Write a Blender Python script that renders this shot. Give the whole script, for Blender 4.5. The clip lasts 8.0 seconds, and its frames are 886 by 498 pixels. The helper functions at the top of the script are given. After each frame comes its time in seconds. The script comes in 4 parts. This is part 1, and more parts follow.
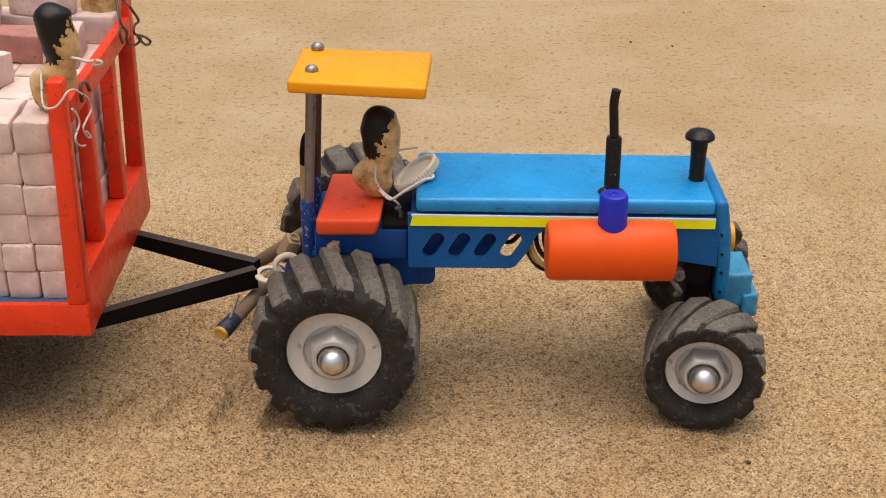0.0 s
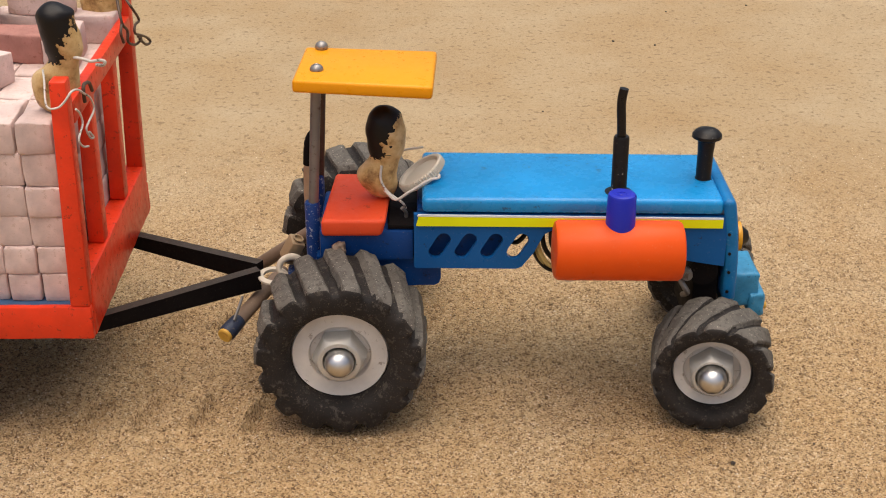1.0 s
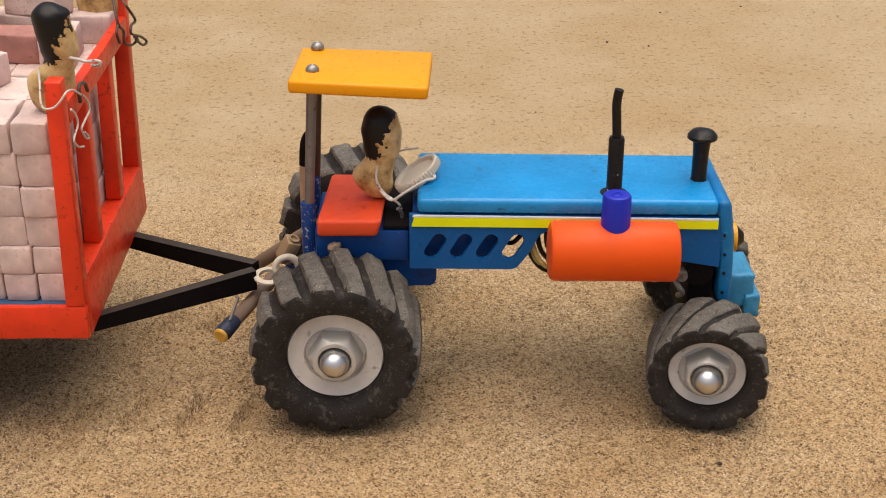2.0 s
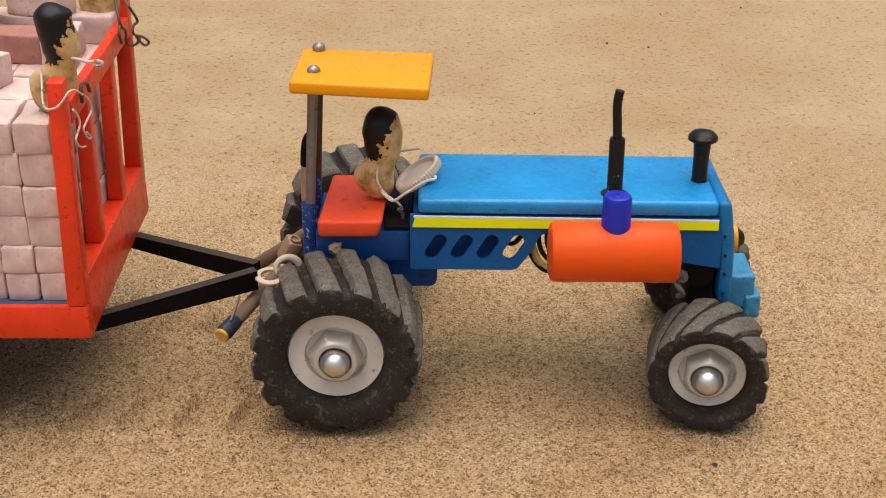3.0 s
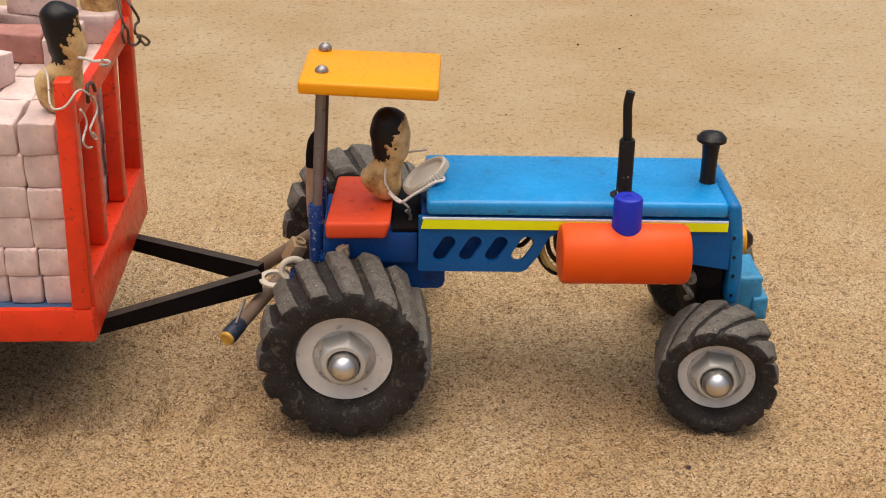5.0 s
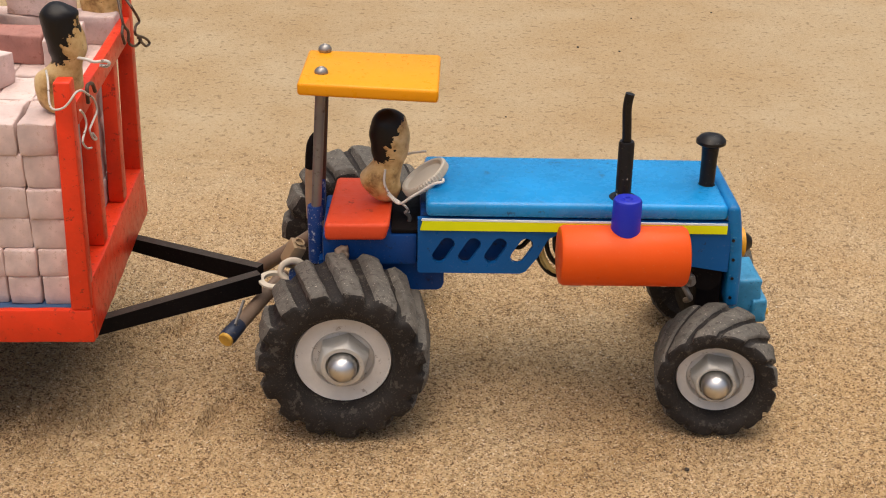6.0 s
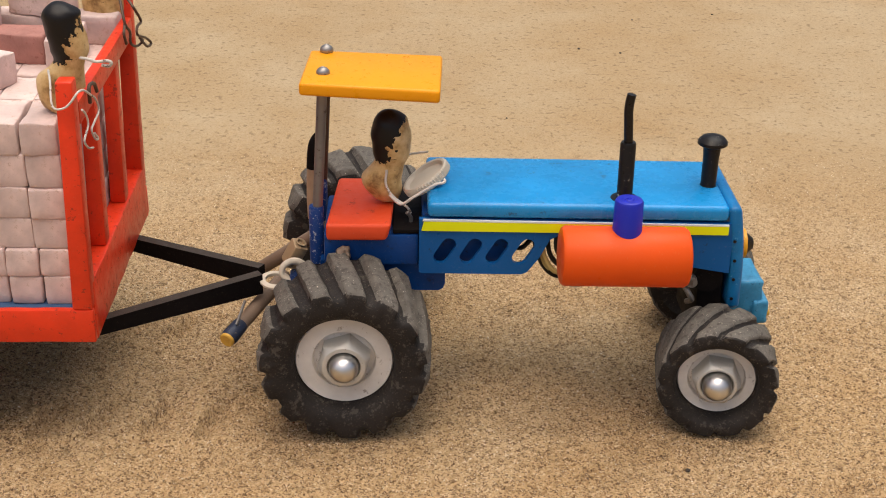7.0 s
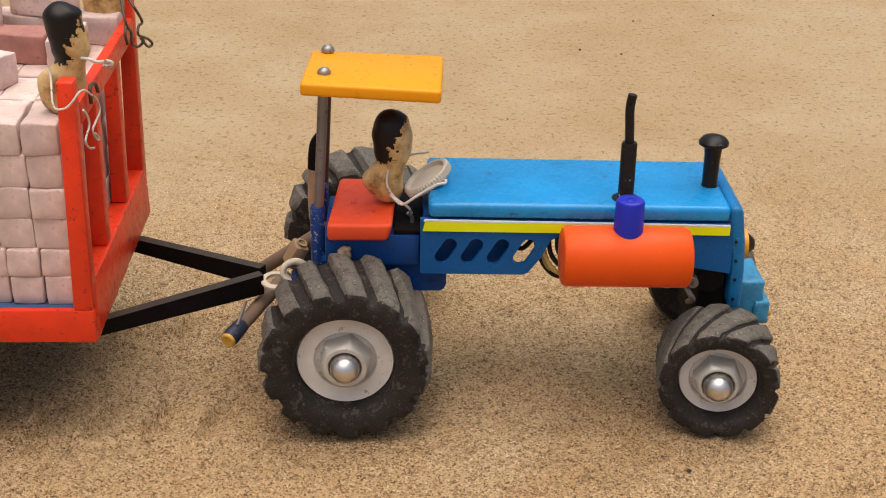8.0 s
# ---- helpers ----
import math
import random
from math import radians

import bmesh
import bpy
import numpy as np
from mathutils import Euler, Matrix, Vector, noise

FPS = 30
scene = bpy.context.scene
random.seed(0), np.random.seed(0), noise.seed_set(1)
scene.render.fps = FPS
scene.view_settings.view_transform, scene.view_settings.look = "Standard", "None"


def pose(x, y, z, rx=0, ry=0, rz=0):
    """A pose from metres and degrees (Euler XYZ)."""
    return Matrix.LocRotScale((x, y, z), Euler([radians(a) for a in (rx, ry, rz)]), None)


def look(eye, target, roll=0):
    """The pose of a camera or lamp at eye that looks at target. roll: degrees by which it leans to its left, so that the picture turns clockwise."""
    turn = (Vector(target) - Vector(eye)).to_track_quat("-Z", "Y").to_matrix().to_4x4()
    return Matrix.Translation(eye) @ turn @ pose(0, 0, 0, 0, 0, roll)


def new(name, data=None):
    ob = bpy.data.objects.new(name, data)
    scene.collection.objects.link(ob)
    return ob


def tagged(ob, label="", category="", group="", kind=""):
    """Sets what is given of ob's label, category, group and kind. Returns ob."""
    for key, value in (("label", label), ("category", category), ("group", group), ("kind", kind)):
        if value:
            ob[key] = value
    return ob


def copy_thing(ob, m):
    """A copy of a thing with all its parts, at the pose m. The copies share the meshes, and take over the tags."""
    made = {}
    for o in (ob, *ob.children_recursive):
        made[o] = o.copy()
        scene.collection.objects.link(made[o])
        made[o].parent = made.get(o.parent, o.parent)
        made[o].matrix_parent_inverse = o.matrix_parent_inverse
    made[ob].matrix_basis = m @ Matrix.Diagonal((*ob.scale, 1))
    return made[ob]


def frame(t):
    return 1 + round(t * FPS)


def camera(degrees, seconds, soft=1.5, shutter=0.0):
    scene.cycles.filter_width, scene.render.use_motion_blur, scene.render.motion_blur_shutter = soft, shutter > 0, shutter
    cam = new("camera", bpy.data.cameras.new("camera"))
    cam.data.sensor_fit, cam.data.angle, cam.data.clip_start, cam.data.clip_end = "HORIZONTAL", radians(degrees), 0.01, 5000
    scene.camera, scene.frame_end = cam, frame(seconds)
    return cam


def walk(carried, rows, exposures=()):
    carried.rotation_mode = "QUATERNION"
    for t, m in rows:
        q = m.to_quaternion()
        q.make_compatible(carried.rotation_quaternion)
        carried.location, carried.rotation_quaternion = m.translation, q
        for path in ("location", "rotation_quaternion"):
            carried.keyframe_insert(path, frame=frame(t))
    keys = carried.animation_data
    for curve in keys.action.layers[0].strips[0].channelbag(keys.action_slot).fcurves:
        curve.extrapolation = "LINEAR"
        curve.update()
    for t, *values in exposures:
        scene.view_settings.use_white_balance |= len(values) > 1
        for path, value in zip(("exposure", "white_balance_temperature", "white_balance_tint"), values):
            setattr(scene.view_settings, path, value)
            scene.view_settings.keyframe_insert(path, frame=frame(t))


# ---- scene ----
# ---- camera ----
cam = camera(36.2, 8.0, soft=1.05)
# seconds, eye x y z in millimetres, tilt down, turn to the right, lean
PATH = [
    (0.0, 43.2, -458.7, 308.6, 26.60, -0.00, -0.00),
    (0.5, 43.4, -457.9, 308.0, 26.58, 0.23, 0.01),
    (1.0, 43.9, -454.8, 306.8, 26.59, 0.77, 0.12),
    (1.5, 46.4, -455.0, 306.9, 26.58, 0.79, 0.15),
    (3.0, 51.8, -456.3, 307.5, 26.54, 0.58, 0.23),
    (3.5, 50.5, -455.2, 306.7, 26.51, 1.08, 0.38),
    (4.0, 51.0, -453.6, 306.0, 26.48, 1.46, 0.52),
    (4.5, 50.6, -452.4, 305.7, 26.47, 1.93, 0.70),
    (6.0, 51.6, -452.6, 305.0, 26.32, 1.99, 0.96),
    (6.5, 51.1, -452.7, 304.8, 26.27, 2.01, 1.04),
    (7.0, 51.0, -452.8, 304.4, 26.23, 2.00, 1.05),
    (7.5, 51.0, -452.8, 304.2, 26.20, 1.97, 1.04),
    (8.0, 51.1, -453.0, 303.8, 26.15, 1.94, 1.02),
]
walk(cam, [(t, pose(x / 1000, y / 1000, z / 1000, 90 - tilt, 0, -turn) @ pose(0, 0, 0, 0, 0, lean))
           for t, x, y, z, tilt, turn, lean in PATH], exposures=[(0, -0.03), (8, -0.03)])

# how far the tractor has rolled on, in millimetres
TRAVEL = [(0.0, 0.0), (0.5, 2.8), (1.0, 9.6), (1.5, 12.2), (3.0, 14.4), (3.5, 18.5), (4.0, 23.5),
          (4.5, 27.4), (5.2, 28.8), (6.0, 28.9), (8.0, 29.0)]

# ---- light: open shade under a bright hazy sky ----
world = bpy.data.worlds.new("world")
scene.world = world
world.use_nodes = True
wn = world.node_tree.nodes
sky = wn.new("ShaderNodeTexSky")
sky.sky_type = "NISHITA"
sky.sun_disc = False
sky.sun_elevation = radians(73)
sky.sun_rotation = radians(206)
sky.dust_density = 7.0
sky.ozone_density = 0.3
sky.air_density = 1.0
wn["Background"].inputs["Strength"].default_value = 0.145
world.node_tree.links.new(sky.outputs[0], wn["Background"].inputs["Color"])
sun = new("sun", bpy.data.lights.new("sun", "SUN"))
sun.data.energy = 2.2
sun.data.angle = radians(50)
sun.data.color = (1.0, 0.95, 0.87)
sun.matrix_world = look((0.22, 0.27, 1.0), (0, 0.0, 0))


# ---- materials ----
def nodes_of(name):
    m = bpy.data.materials.new(name)
    m.use_nodes = True
    nt = m.node_tree
    return m, nt, nt.nodes["Principled BSDF"]


def node(nt, kind, **values):
    n = nt.nodes.new(kind)
    for key, v in values.items():
        n.inputs[key].default_value = v
    return n


def ramp(nt, fac, stops):
    r = nt.nodes.new("ShaderNodeValToRGB")
    el = r.color_ramp.elements
    while len(el) < len(stops):
        el.new(0.5)
    for e, (p, col) in zip(el, stops):
        e.position = p
        e.color = (*col, 1) if len(col) == 3 else col
    nt.links.new(fac, r.inputs[0])
    return r


def grey(v):
    return (v, v, v)


def mixed(nt, fac, a, b, mode="MIX"):
    m = nt.nodes.new("ShaderNodeMix")
    m.data_type = "RGBA"
    m.blend_type = mode
    for sock, v in ((m.inputs[0], fac), (m.inputs[6], a), (m.inputs[7], b)):
        if isinstance(v, bpy.types.NodeSocket):
            nt.links.new(v, sock)
        elif isinstance(v, (int, float)):
            sock.default_value = v
        else:
            sock.default_value = (*v, 1)
    return m.outputs[2]


def paint(name, color, rough=0.4, worn=None, wear=0.0, tone=0.25, metal=0.0, bump=0.15, dust=0.12, big=40.0, fine=900.0, coat=0.0,
          per_piece=0.0, spec=0.35, grit=None):
    """A painted or bare surface: uneven tone, worn spots, dust, fine relief."""
    m, nt, bsdf = nodes_of(name)
    L = nt.links.new
    tc = nt.nodes.new("ShaderNodeTexCoord")
    n1 = node(nt, "ShaderNodeTexNoise", Scale=big, Detail=5.0, Roughness=0.6)
    n2 = node(nt, "ShaderNodeTexNoise", Scale=fine, Detail=3.0, Roughness=0.7)
    n3 = node(nt, "ShaderNodeTexNoise", Scale=big * 5, Detail=6.0, Roughness=0.75)
    for n in (n1, n2, n3):
        L(tc.outputs["Object"], n.inputs["Vector"])
    r1 = ramp(nt, n1.outputs[0], [(0.3, grey(1 - tone)), (0.7, grey(1 + 0.0))])
    col = mixed(nt, 1.0, color, r1.outputs[0], "MULTIPLY")
    if per_piece:
        info = nt.nodes.new("ShaderNodeObjectInfo")
        rp = ramp(nt, info.outputs["Random"], [(0.0, grey(1 - per_piece)), (1.0, grey(1.0))])
        col = mixed(nt, 1.0, col, rp.outputs[0], "MULTIPLY")
    if wear:
        w = ramp(nt, n3.outputs[0], [(0.66 - wear * 0.3, grey(0)), (0.70 - wear * 0.3, grey(1))])
        col = mixed(nt, w.outputs[0], col, worn or tuple(c * 0.4 for c in color))
    if dust:
        lo, hi, grit_color = grit or (0.62, 0.80, (0.52, 0.40, 0.25))
        d = ramp(nt, n2.outputs[0], [(lo, grey(0)), (hi, grey(min(1, dust * 3)))])
        col = mixed(nt, d.outputs[0], col, grit_color)
    L(col, bsdf.inputs["Base Color"])
    rr = ramp(nt, n3.outputs[0], [(0.3, grey(max(0.05, rough - 0.12))), (0.75, grey(min(1, rough + 0.2)))])
    L(rr.outputs[0], bsdf.inputs["Roughness"])
    bsdf.inputs["Metallic"].default_value = metal
    bsdf.inputs["Coat Weight"].default_value = coat
    bsdf.inputs["Specular IOR Level"].default_value = spec
    if bump:
        b = node(nt, "ShaderNodeBump", Strength=bump, Distance=0.0004)
        add = nt.nodes.new("ShaderNodeMath")
        L(n2.outputs[0], add.inputs[0])
        L(n3.outputs[0], add.inputs[1])
        L(add.outputs[0], b.inputs["Height"])
        L(b.outputs[0], bsdf.inputs["Normal"])
    return m


def sand_material(name):
    m, nt, bsdf = nodes_of(name)
    L = nt.links.new
    tc = nt.nodes.new("ShaderNodeTexCoord")
    v = node(nt, "ShaderNodeTexVoronoi", Scale=1300.0)
    v2 = node(nt, "ShaderNodeTexVoronoi", Scale=1700.0)
    n1 = node(nt, "ShaderNodeTexNoise", Scale=16.0, Detail=5.0, Roughness=0.6)
    n2 = node(nt, "ShaderNodeTexNoise", Scale=420.0, Detail=4.0, Roughness=0.7)
    n4 = node(nt, "ShaderNodeTexNoise", Scale=6.5, Detail=3.0, Roughness=0.55)
    n5 = node(nt, "ShaderNodeTexNoise", Scale=260.0, Detail=2.0, Roughness=0.5)
    for n in (v, v2, n1, n2, n4, n5):
        L(tc.outputs["Object"], n.inputs["Vector"])
    sep = nt.nodes.new("ShaderNodeSeparateColor")
    L(v.outputs["Color"], sep.inputs[0])
    grains = ramp(nt, sep.outputs[0], [(0.0, (0.15, 0.086, 0.042)), (0.18, (0.45, 0.308, 0.166)), (0.5, (0.612, 0.446, 0.254)),
                                       (0.86, (0.660, 0.480, 0.282)), (1.0, (0.78, 0.64, 0.45))])
    patch = ramp(nt, n1.outputs[0], [(0.3, (0.90, 0.84, 0.75)), (0.7, (1.0, 1.0, 1.0))])
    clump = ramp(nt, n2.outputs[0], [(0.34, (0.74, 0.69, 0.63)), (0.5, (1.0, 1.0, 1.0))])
    warm = ramp(nt, n4.outputs[0], [(0.40, (1.0, 1.0, 1.0)), (0.60, (0.93, 0.88, 0.81))])
    crumb = ramp(nt, n5.outputs[0], [(0.30, (0.66, 0.64, 0.62)), (0.42, (1.0, 1.0, 1.0))])
    far_soft = nt.nodes.new("ShaderNodeMapRange")
    far_soft.interpolation_type = "SMOOTHSTEP"
    far_soft.inputs["From Min"].default_value, far_soft.inputs["From Max"].default_value = 0.06, 0.34
    far_soft.inputs["To Min"].default_value, far_soft.inputs["To Max"].default_value = 0.0, 0.82
    # grain and relief fade away from the toy, painting in the lens's soft focus
    fade_at = nt.nodes.new("ShaderNodeVectorMath")
    fade_at.operation = "MULTIPLY"
    fade_at.inputs[1].default_value = (0.3, 1.0, 0.0)
    L(tc.outputs["Object"], fade_at.inputs[0])
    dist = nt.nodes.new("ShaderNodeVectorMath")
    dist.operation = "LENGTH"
    L(fade_at.outputs[0], dist.inputs[0])
    L(dist.outputs["Value"], far_soft.inputs[0])
    even = mixed(nt, far_soft.outputs[0], grains.outputs[0], (0.380, 0.297, 0.185))
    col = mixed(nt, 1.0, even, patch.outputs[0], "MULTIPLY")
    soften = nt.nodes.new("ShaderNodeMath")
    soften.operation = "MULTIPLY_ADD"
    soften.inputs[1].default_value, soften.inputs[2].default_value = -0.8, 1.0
    L(far_soft.outputs[0], soften.inputs[0])
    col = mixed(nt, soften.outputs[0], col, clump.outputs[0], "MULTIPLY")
    col = mixed(nt, 1.0, col, warm.outputs[0], "MULTIPLY")
    col = mixed(nt, 1.0, col, crumb.outputs[0], "MULTIPLY")
    sep2 = nt.nodes.new("ShaderNodeSeparateColor")
    L(v2.outputs["Color"], sep2.inputs[0])
    spot = ramp(nt, sep2.outputs[1], [(0.87, grey(0)), (0.88, grey(0.78))])
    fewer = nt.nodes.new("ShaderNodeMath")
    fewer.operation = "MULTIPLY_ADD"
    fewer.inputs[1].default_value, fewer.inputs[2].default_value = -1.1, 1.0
    L(far_soft.outputs[0], fewer.inputs[0])
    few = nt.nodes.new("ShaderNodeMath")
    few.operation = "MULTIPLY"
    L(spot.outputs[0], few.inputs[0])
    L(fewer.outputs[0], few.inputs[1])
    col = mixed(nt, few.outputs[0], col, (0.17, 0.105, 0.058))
    L(col, bsdf.inputs["Base Color"])
    bsdf.inputs["Roughness"].default_value = 0.92
    bsdf.inputs["Specular IOR Level"].default_value = 0.2
    b = node(nt, "ShaderNodeBump", Strength=1.0, Distance=0.0009)
    inv = nt.nodes.new("ShaderNodeMath")
    inv.operation = "SUBTRACT"
    L(n2.outputs[0], inv.inputs[0])
    L(v.outputs["Distance"], inv.inputs[1])
    L(inv.outputs[0], b.inputs["Height"])
    L(soften.outputs[0], b.inputs["Strength"])
    L(b.outputs[0], bsdf.inputs["Normal"])
    return m


def grain_material(name):
    m, nt, bsdf = nodes_of(name)
    g = nt.nodes.new("ShaderNodeNewGeometry")
    r = ramp(nt, g.outputs["Random Per Island"], [(0.0, (0.10, 0.065, 0.04)), (0.15, (0.30, 0.19, 0.09)), (0.55, (0.52, 0.36, 0.19)),
                                                  (0.9, (0.66, 0.50, 0.30)), (1.0, (0.85, 0.76, 0.60))])
    nt.links.new(r.outputs[0], bsdf.inputs["Base Color"])
    bsdf.inputs["Roughness"].default_value = 0.7
    return m


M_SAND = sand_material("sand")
M_GRAIN = grain_material("sand_grains")
M_PEBBLE = paint("dark_pebble", (0.05, 0.035, 0.025), 0.7, tone=0.4, big=500)
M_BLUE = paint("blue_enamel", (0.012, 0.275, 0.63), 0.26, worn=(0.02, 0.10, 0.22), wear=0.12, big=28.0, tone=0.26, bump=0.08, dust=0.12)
# the hood's blue made darker: dimmer light on the side panels, put into the colour
M_BLUE_SIDE_SHADE = paint("blue_enamel_shaded_side", (0.005, 0.105, 0.34), 0.34, spec=0.2, worn=(0.015, 0.05, 0.13), wear=0.18, tone=0.22, bump=0.1, dust=0.05)
M_GRILLE = paint("grille_blue", (0.009, 0.185, 0.46), 0.34, spec=0.25, worn=(0.10, 0.36, 0.56), wear=0.14, tone=0.3, big=90, bump=0.15, dust=0.06)
# dark blue taken down further, with the shade beneath the seat in the colour
M_BLUE_UNDER_SHADE = paint("blue_enamel_under_shade", (0.006, 0.058, 0.24), 0.36, spec=0.2, worn=(0.01, 0.03, 0.09), wear=0.2, tone=0.3, bump=0.1, dust=0.06)
M_NAVY = paint("navy_paint", (0.012, 0.050, 0.21), 0.4, spec=0.25, worn=(0.30, 0.33, 0.38), wear=0.30, tone=0.3, big=120, dust=0.1)
M_CHIPPED = paint("chipped_light_blue", (0.05, 0.30, 0.52), 0.45, worn=(0.02, 0.10, 0.16), wear=0.24, tone=0.35, big=150)
M_YELLOW = paint("roof_yellow", (0.86, 0.335, 0.005), 0.32, spec=0.22, worn=(0.86, 0.32, 0.01), wear=0.1, tone=0.08, bump=0.05, dust=0.0)
M_STRIPE = paint("lime_tape", (0.84, 0.88, 0.008), 0.5, spec=0.12, tone=0.08, dust=0.02, bump=0.03)
M_WHITE_EDGE = paint("white_tape", (0.75, 0.78, 0.78), 0.5, tone=0.1, dust=0.02, bump=0.03)
M_TANK = paint("orange_plastic", (0.76, 0.086, 0.006), 0.38, spec=0.2, tone=0.08, dust=0.06, bump=0.05)
M_SEAT = paint("seat_orange", (0.78, 0.075, 0.018), 0.55, worn=(0.45, 0.05, 0.02), wear=0.2, tone=0.15, bump=0.2, dust=0.1)
M_RED = paint("trailer_red", (0.88, 0.050, 0.011), 0.38, worn=(0.36, 0.030, 0.012), wear=0.22, tone=0.28, bump=0.12, dust=0.06, big=60)
M_CAP_BLUE = paint("blue_plastic", (0.012, 0.022, 0.42), 0.4, tone=0.1, dust=0.03, bump=0.04)
M_BLACK = paint("black_paint", (0.010, 0.008, 0.007), 0.35, spec=0.25, worn=(0.4, 0.36, 0.3), wear=0.10, tone=0.3, dust=0.06)
M_BAR = paint("drawbar_black", (0.008, 0.006, 0.006), 0.7, spec=0.1, tone=0.4, dust=0.02, bump=0.1)
M_BARTOP = paint("drawbar_worn_top", (0.045, 0.032, 0.022), 0.6, tone=0.3, dust=0.1)
M_TREAD = paint("dusty_tread", (0.155, 0.138, 0.116), 0.75, worn=(0.080, 0.071, 0.060), wear=0.40, tone=0.45, spec=0.2, dust=0.3, bump=0.5, big=90, fine=1300, grit=(0.65, 0.69, (0.66, 0.58, 0.46)))
M_RUBBER = paint("rubber", (0.032, 0.027, 0.024), 0.7, spec=0.2, worn=(0.066, 0.056, 0.046), wear=0.32, tone=0.5, dust=0.18, bump=0.5, big=45, fine=1400)
M_RIM = paint("rim_grey", (0.78, 0.74, 0.69), 0.42, worn=(0.34, 0.30, 0.26), wear=0.20, tone=0.30, dust=0.12, bump=0.08)
M_NUT = paint("nut_zinc", (0.60, 0.58, 0.53), 0.45, metal=0.35, worn=(0.28, 0.25, 0.2), wear=0.15, tone=0.25, dust=0.05)
M_CHROME = paint("polished_steel", (0.66, 0.65, 0.63), 0.38, metal=1.0, tone=0.1, dust=0.04, bump=0.05)
M_STEEL = paint("dull_steel", (0.34, 0.32, 0.30), 0.42, metal=0.7, worn=(0.16, 0.12, 0.09), wear=0.2, tone=0.3, dust=0.08)
M_GALV = paint("post_steel", (0.26, 0.24, 0.22), 0.45, metal=0.45, worn=(0.12, 0.09, 0.07), wear=0.25, tone=0.35, dust=0.05)
M_BRASS = paint("brass", (0.46, 0.33, 0.19), 0.5, metal=0.2, tone=0.35, dust=0.1)
M_TAPE = paint("grimy_tape", (0.022, 0.032, 0.065), 0.5, worn=(0.12, 0.10, 0.08), wear=0.2, tone=0.4, big=150, dust=0.15)
M_RUSTPOST = paint("rusty_post", (0.10, 0.065, 0.045), 0.55, metal=0.3, worn=(0.20, 0.15, 0.11), wear=0.2, tone=0.4, big=150, dust=0.05)
M_WOODROD = paint("dusty_wood_rod", (0.24, 0.165, 0.115), 0.6, tone=0.35, dust=0.15)
M_WOODTAN = paint("tan_wood", (0.46, 0.31, 0.19), 0.6, tone=0.3, big=120, dust=0.1)
M_PEGEND = paint("ochre_peg", (0.58, 0.33, 0.05), 0.5, tone=0.25, dust=0.1)
M_BRICK = paint("pink_clay", (0.84, 0.645, 0.58), 0.88, worn=(0.58, 0.42, 0.34), wear=0.30, tone=0.34, dust=0.05, bump=0.6, big=75, per_piece=0.15)
M_BRICK_RED = paint("red_clay", (0.45, 0.21, 0.17), 0.85, worn=(0.28, 0.11, 0.09), wear=0.2, tone=0.3, dust=0.05, bump=0.45, big=110)


def painted_clay(name):
    """Varnished clay with lacquered hair on the back and crown, its edge ragged, and a few brush strokes."""
    m, nt, bsdf = nodes_of(name)
    L = nt.links.new
    tc = nt.nodes.new("ShaderNodeTexCoord")
    xyz = nt.nodes.new("ShaderNodeSeparateXYZ")
    L(tc.outputs["Object"], xyz.inputs[0])
    n1 = node(nt, "ShaderNodeTexNoise", Scale=110.0, Detail=5.0, Roughness=0.65)
    n2 = node(nt, "ShaderNodeTexNoise", Scale=420.0, Detail=3.0, Roughness=0.6)
    n3 = node(nt, "ShaderNodeTexNoise", Scale=170.0, Detail=1.0)
    for n in (n1, n2, n3):
        L(tc.outputs["Object"], n.inputs["Vector"])

    def calc(op, a, b, c=None):
        k = nt.nodes.new("ShaderNodeMath")
        k.operation = op
        for sock, v in zip(k.inputs, (a, b, c)):
            if isinstance(v, bpy.types.NodeSocket):
                L(v, sock)
            elif v is not None:
                sock.default_value = v
        return k.outputs[0]
    x, z = xyz.outputs[0], xyz.outputs[2]
    rag = calc("MULTIPLY", calc("SUBTRACT", n2.outputs[0], 0.5), 0.014)
    line = calc("ADD", calc("MULTIPLY_ADD", calc("MAXIMUM", calc("SUBTRACT", z, 0.0255), 0.0), 0.62, 0.0021), rag)
    back = calc("LESS_THAN", x, line)
    low = calc("GREATER_THAN", z, calc("ADD", calc("MULTIPLY", rag, 0.7), 0.0185))
    crown = calc("GREATER_THAN", z, calc("ADD", rag, 0.0368))
    stroke = calc("GREATER_THAN", n3.outputs[0], 0.61)
    zone = calc("MULTIPLY", calc("GREATER_THAN", z, 0.0205), calc("LESS_THAN", z, 0.0320))
    stroke = calc("MULTIPLY", stroke, zone)
    mask = calc("MAXIMUM", calc("MAXIMUM", calc("MULTIPLY", back, low), crown), stroke)
    clay = ramp(nt, n1.outputs[0], [(0.34, (0.20, 0.105, 0.038)), (0.47, (0.52, 0.33, 0.13)), (0.60, (0.66, 0.46, 0.22)), (0.78, (0.72, 0.58, 0.36))])
    spots = ramp(nt, n2.outputs[0], [(0.66, grey(0)), (0.72, grey(0.85))])
    col = mixed(nt, spots.outputs[0], clay.outputs[0], (0.09, 0.045, 0.02))
    col = mixed(nt, mask, col, (0.009, 0.007, 0.006))
    L(col, bsdf.inputs["Base Color"])
    bsdf.inputs["Roughness"].default_value = 0.42
    b = node(nt, "ShaderNodeBump", Strength=0.25, Distance=0.0005)
    L(n2.outputs[0], b.inputs["Height"])
    L(b.outputs[0], bsdf.inputs["Normal"])
    return m


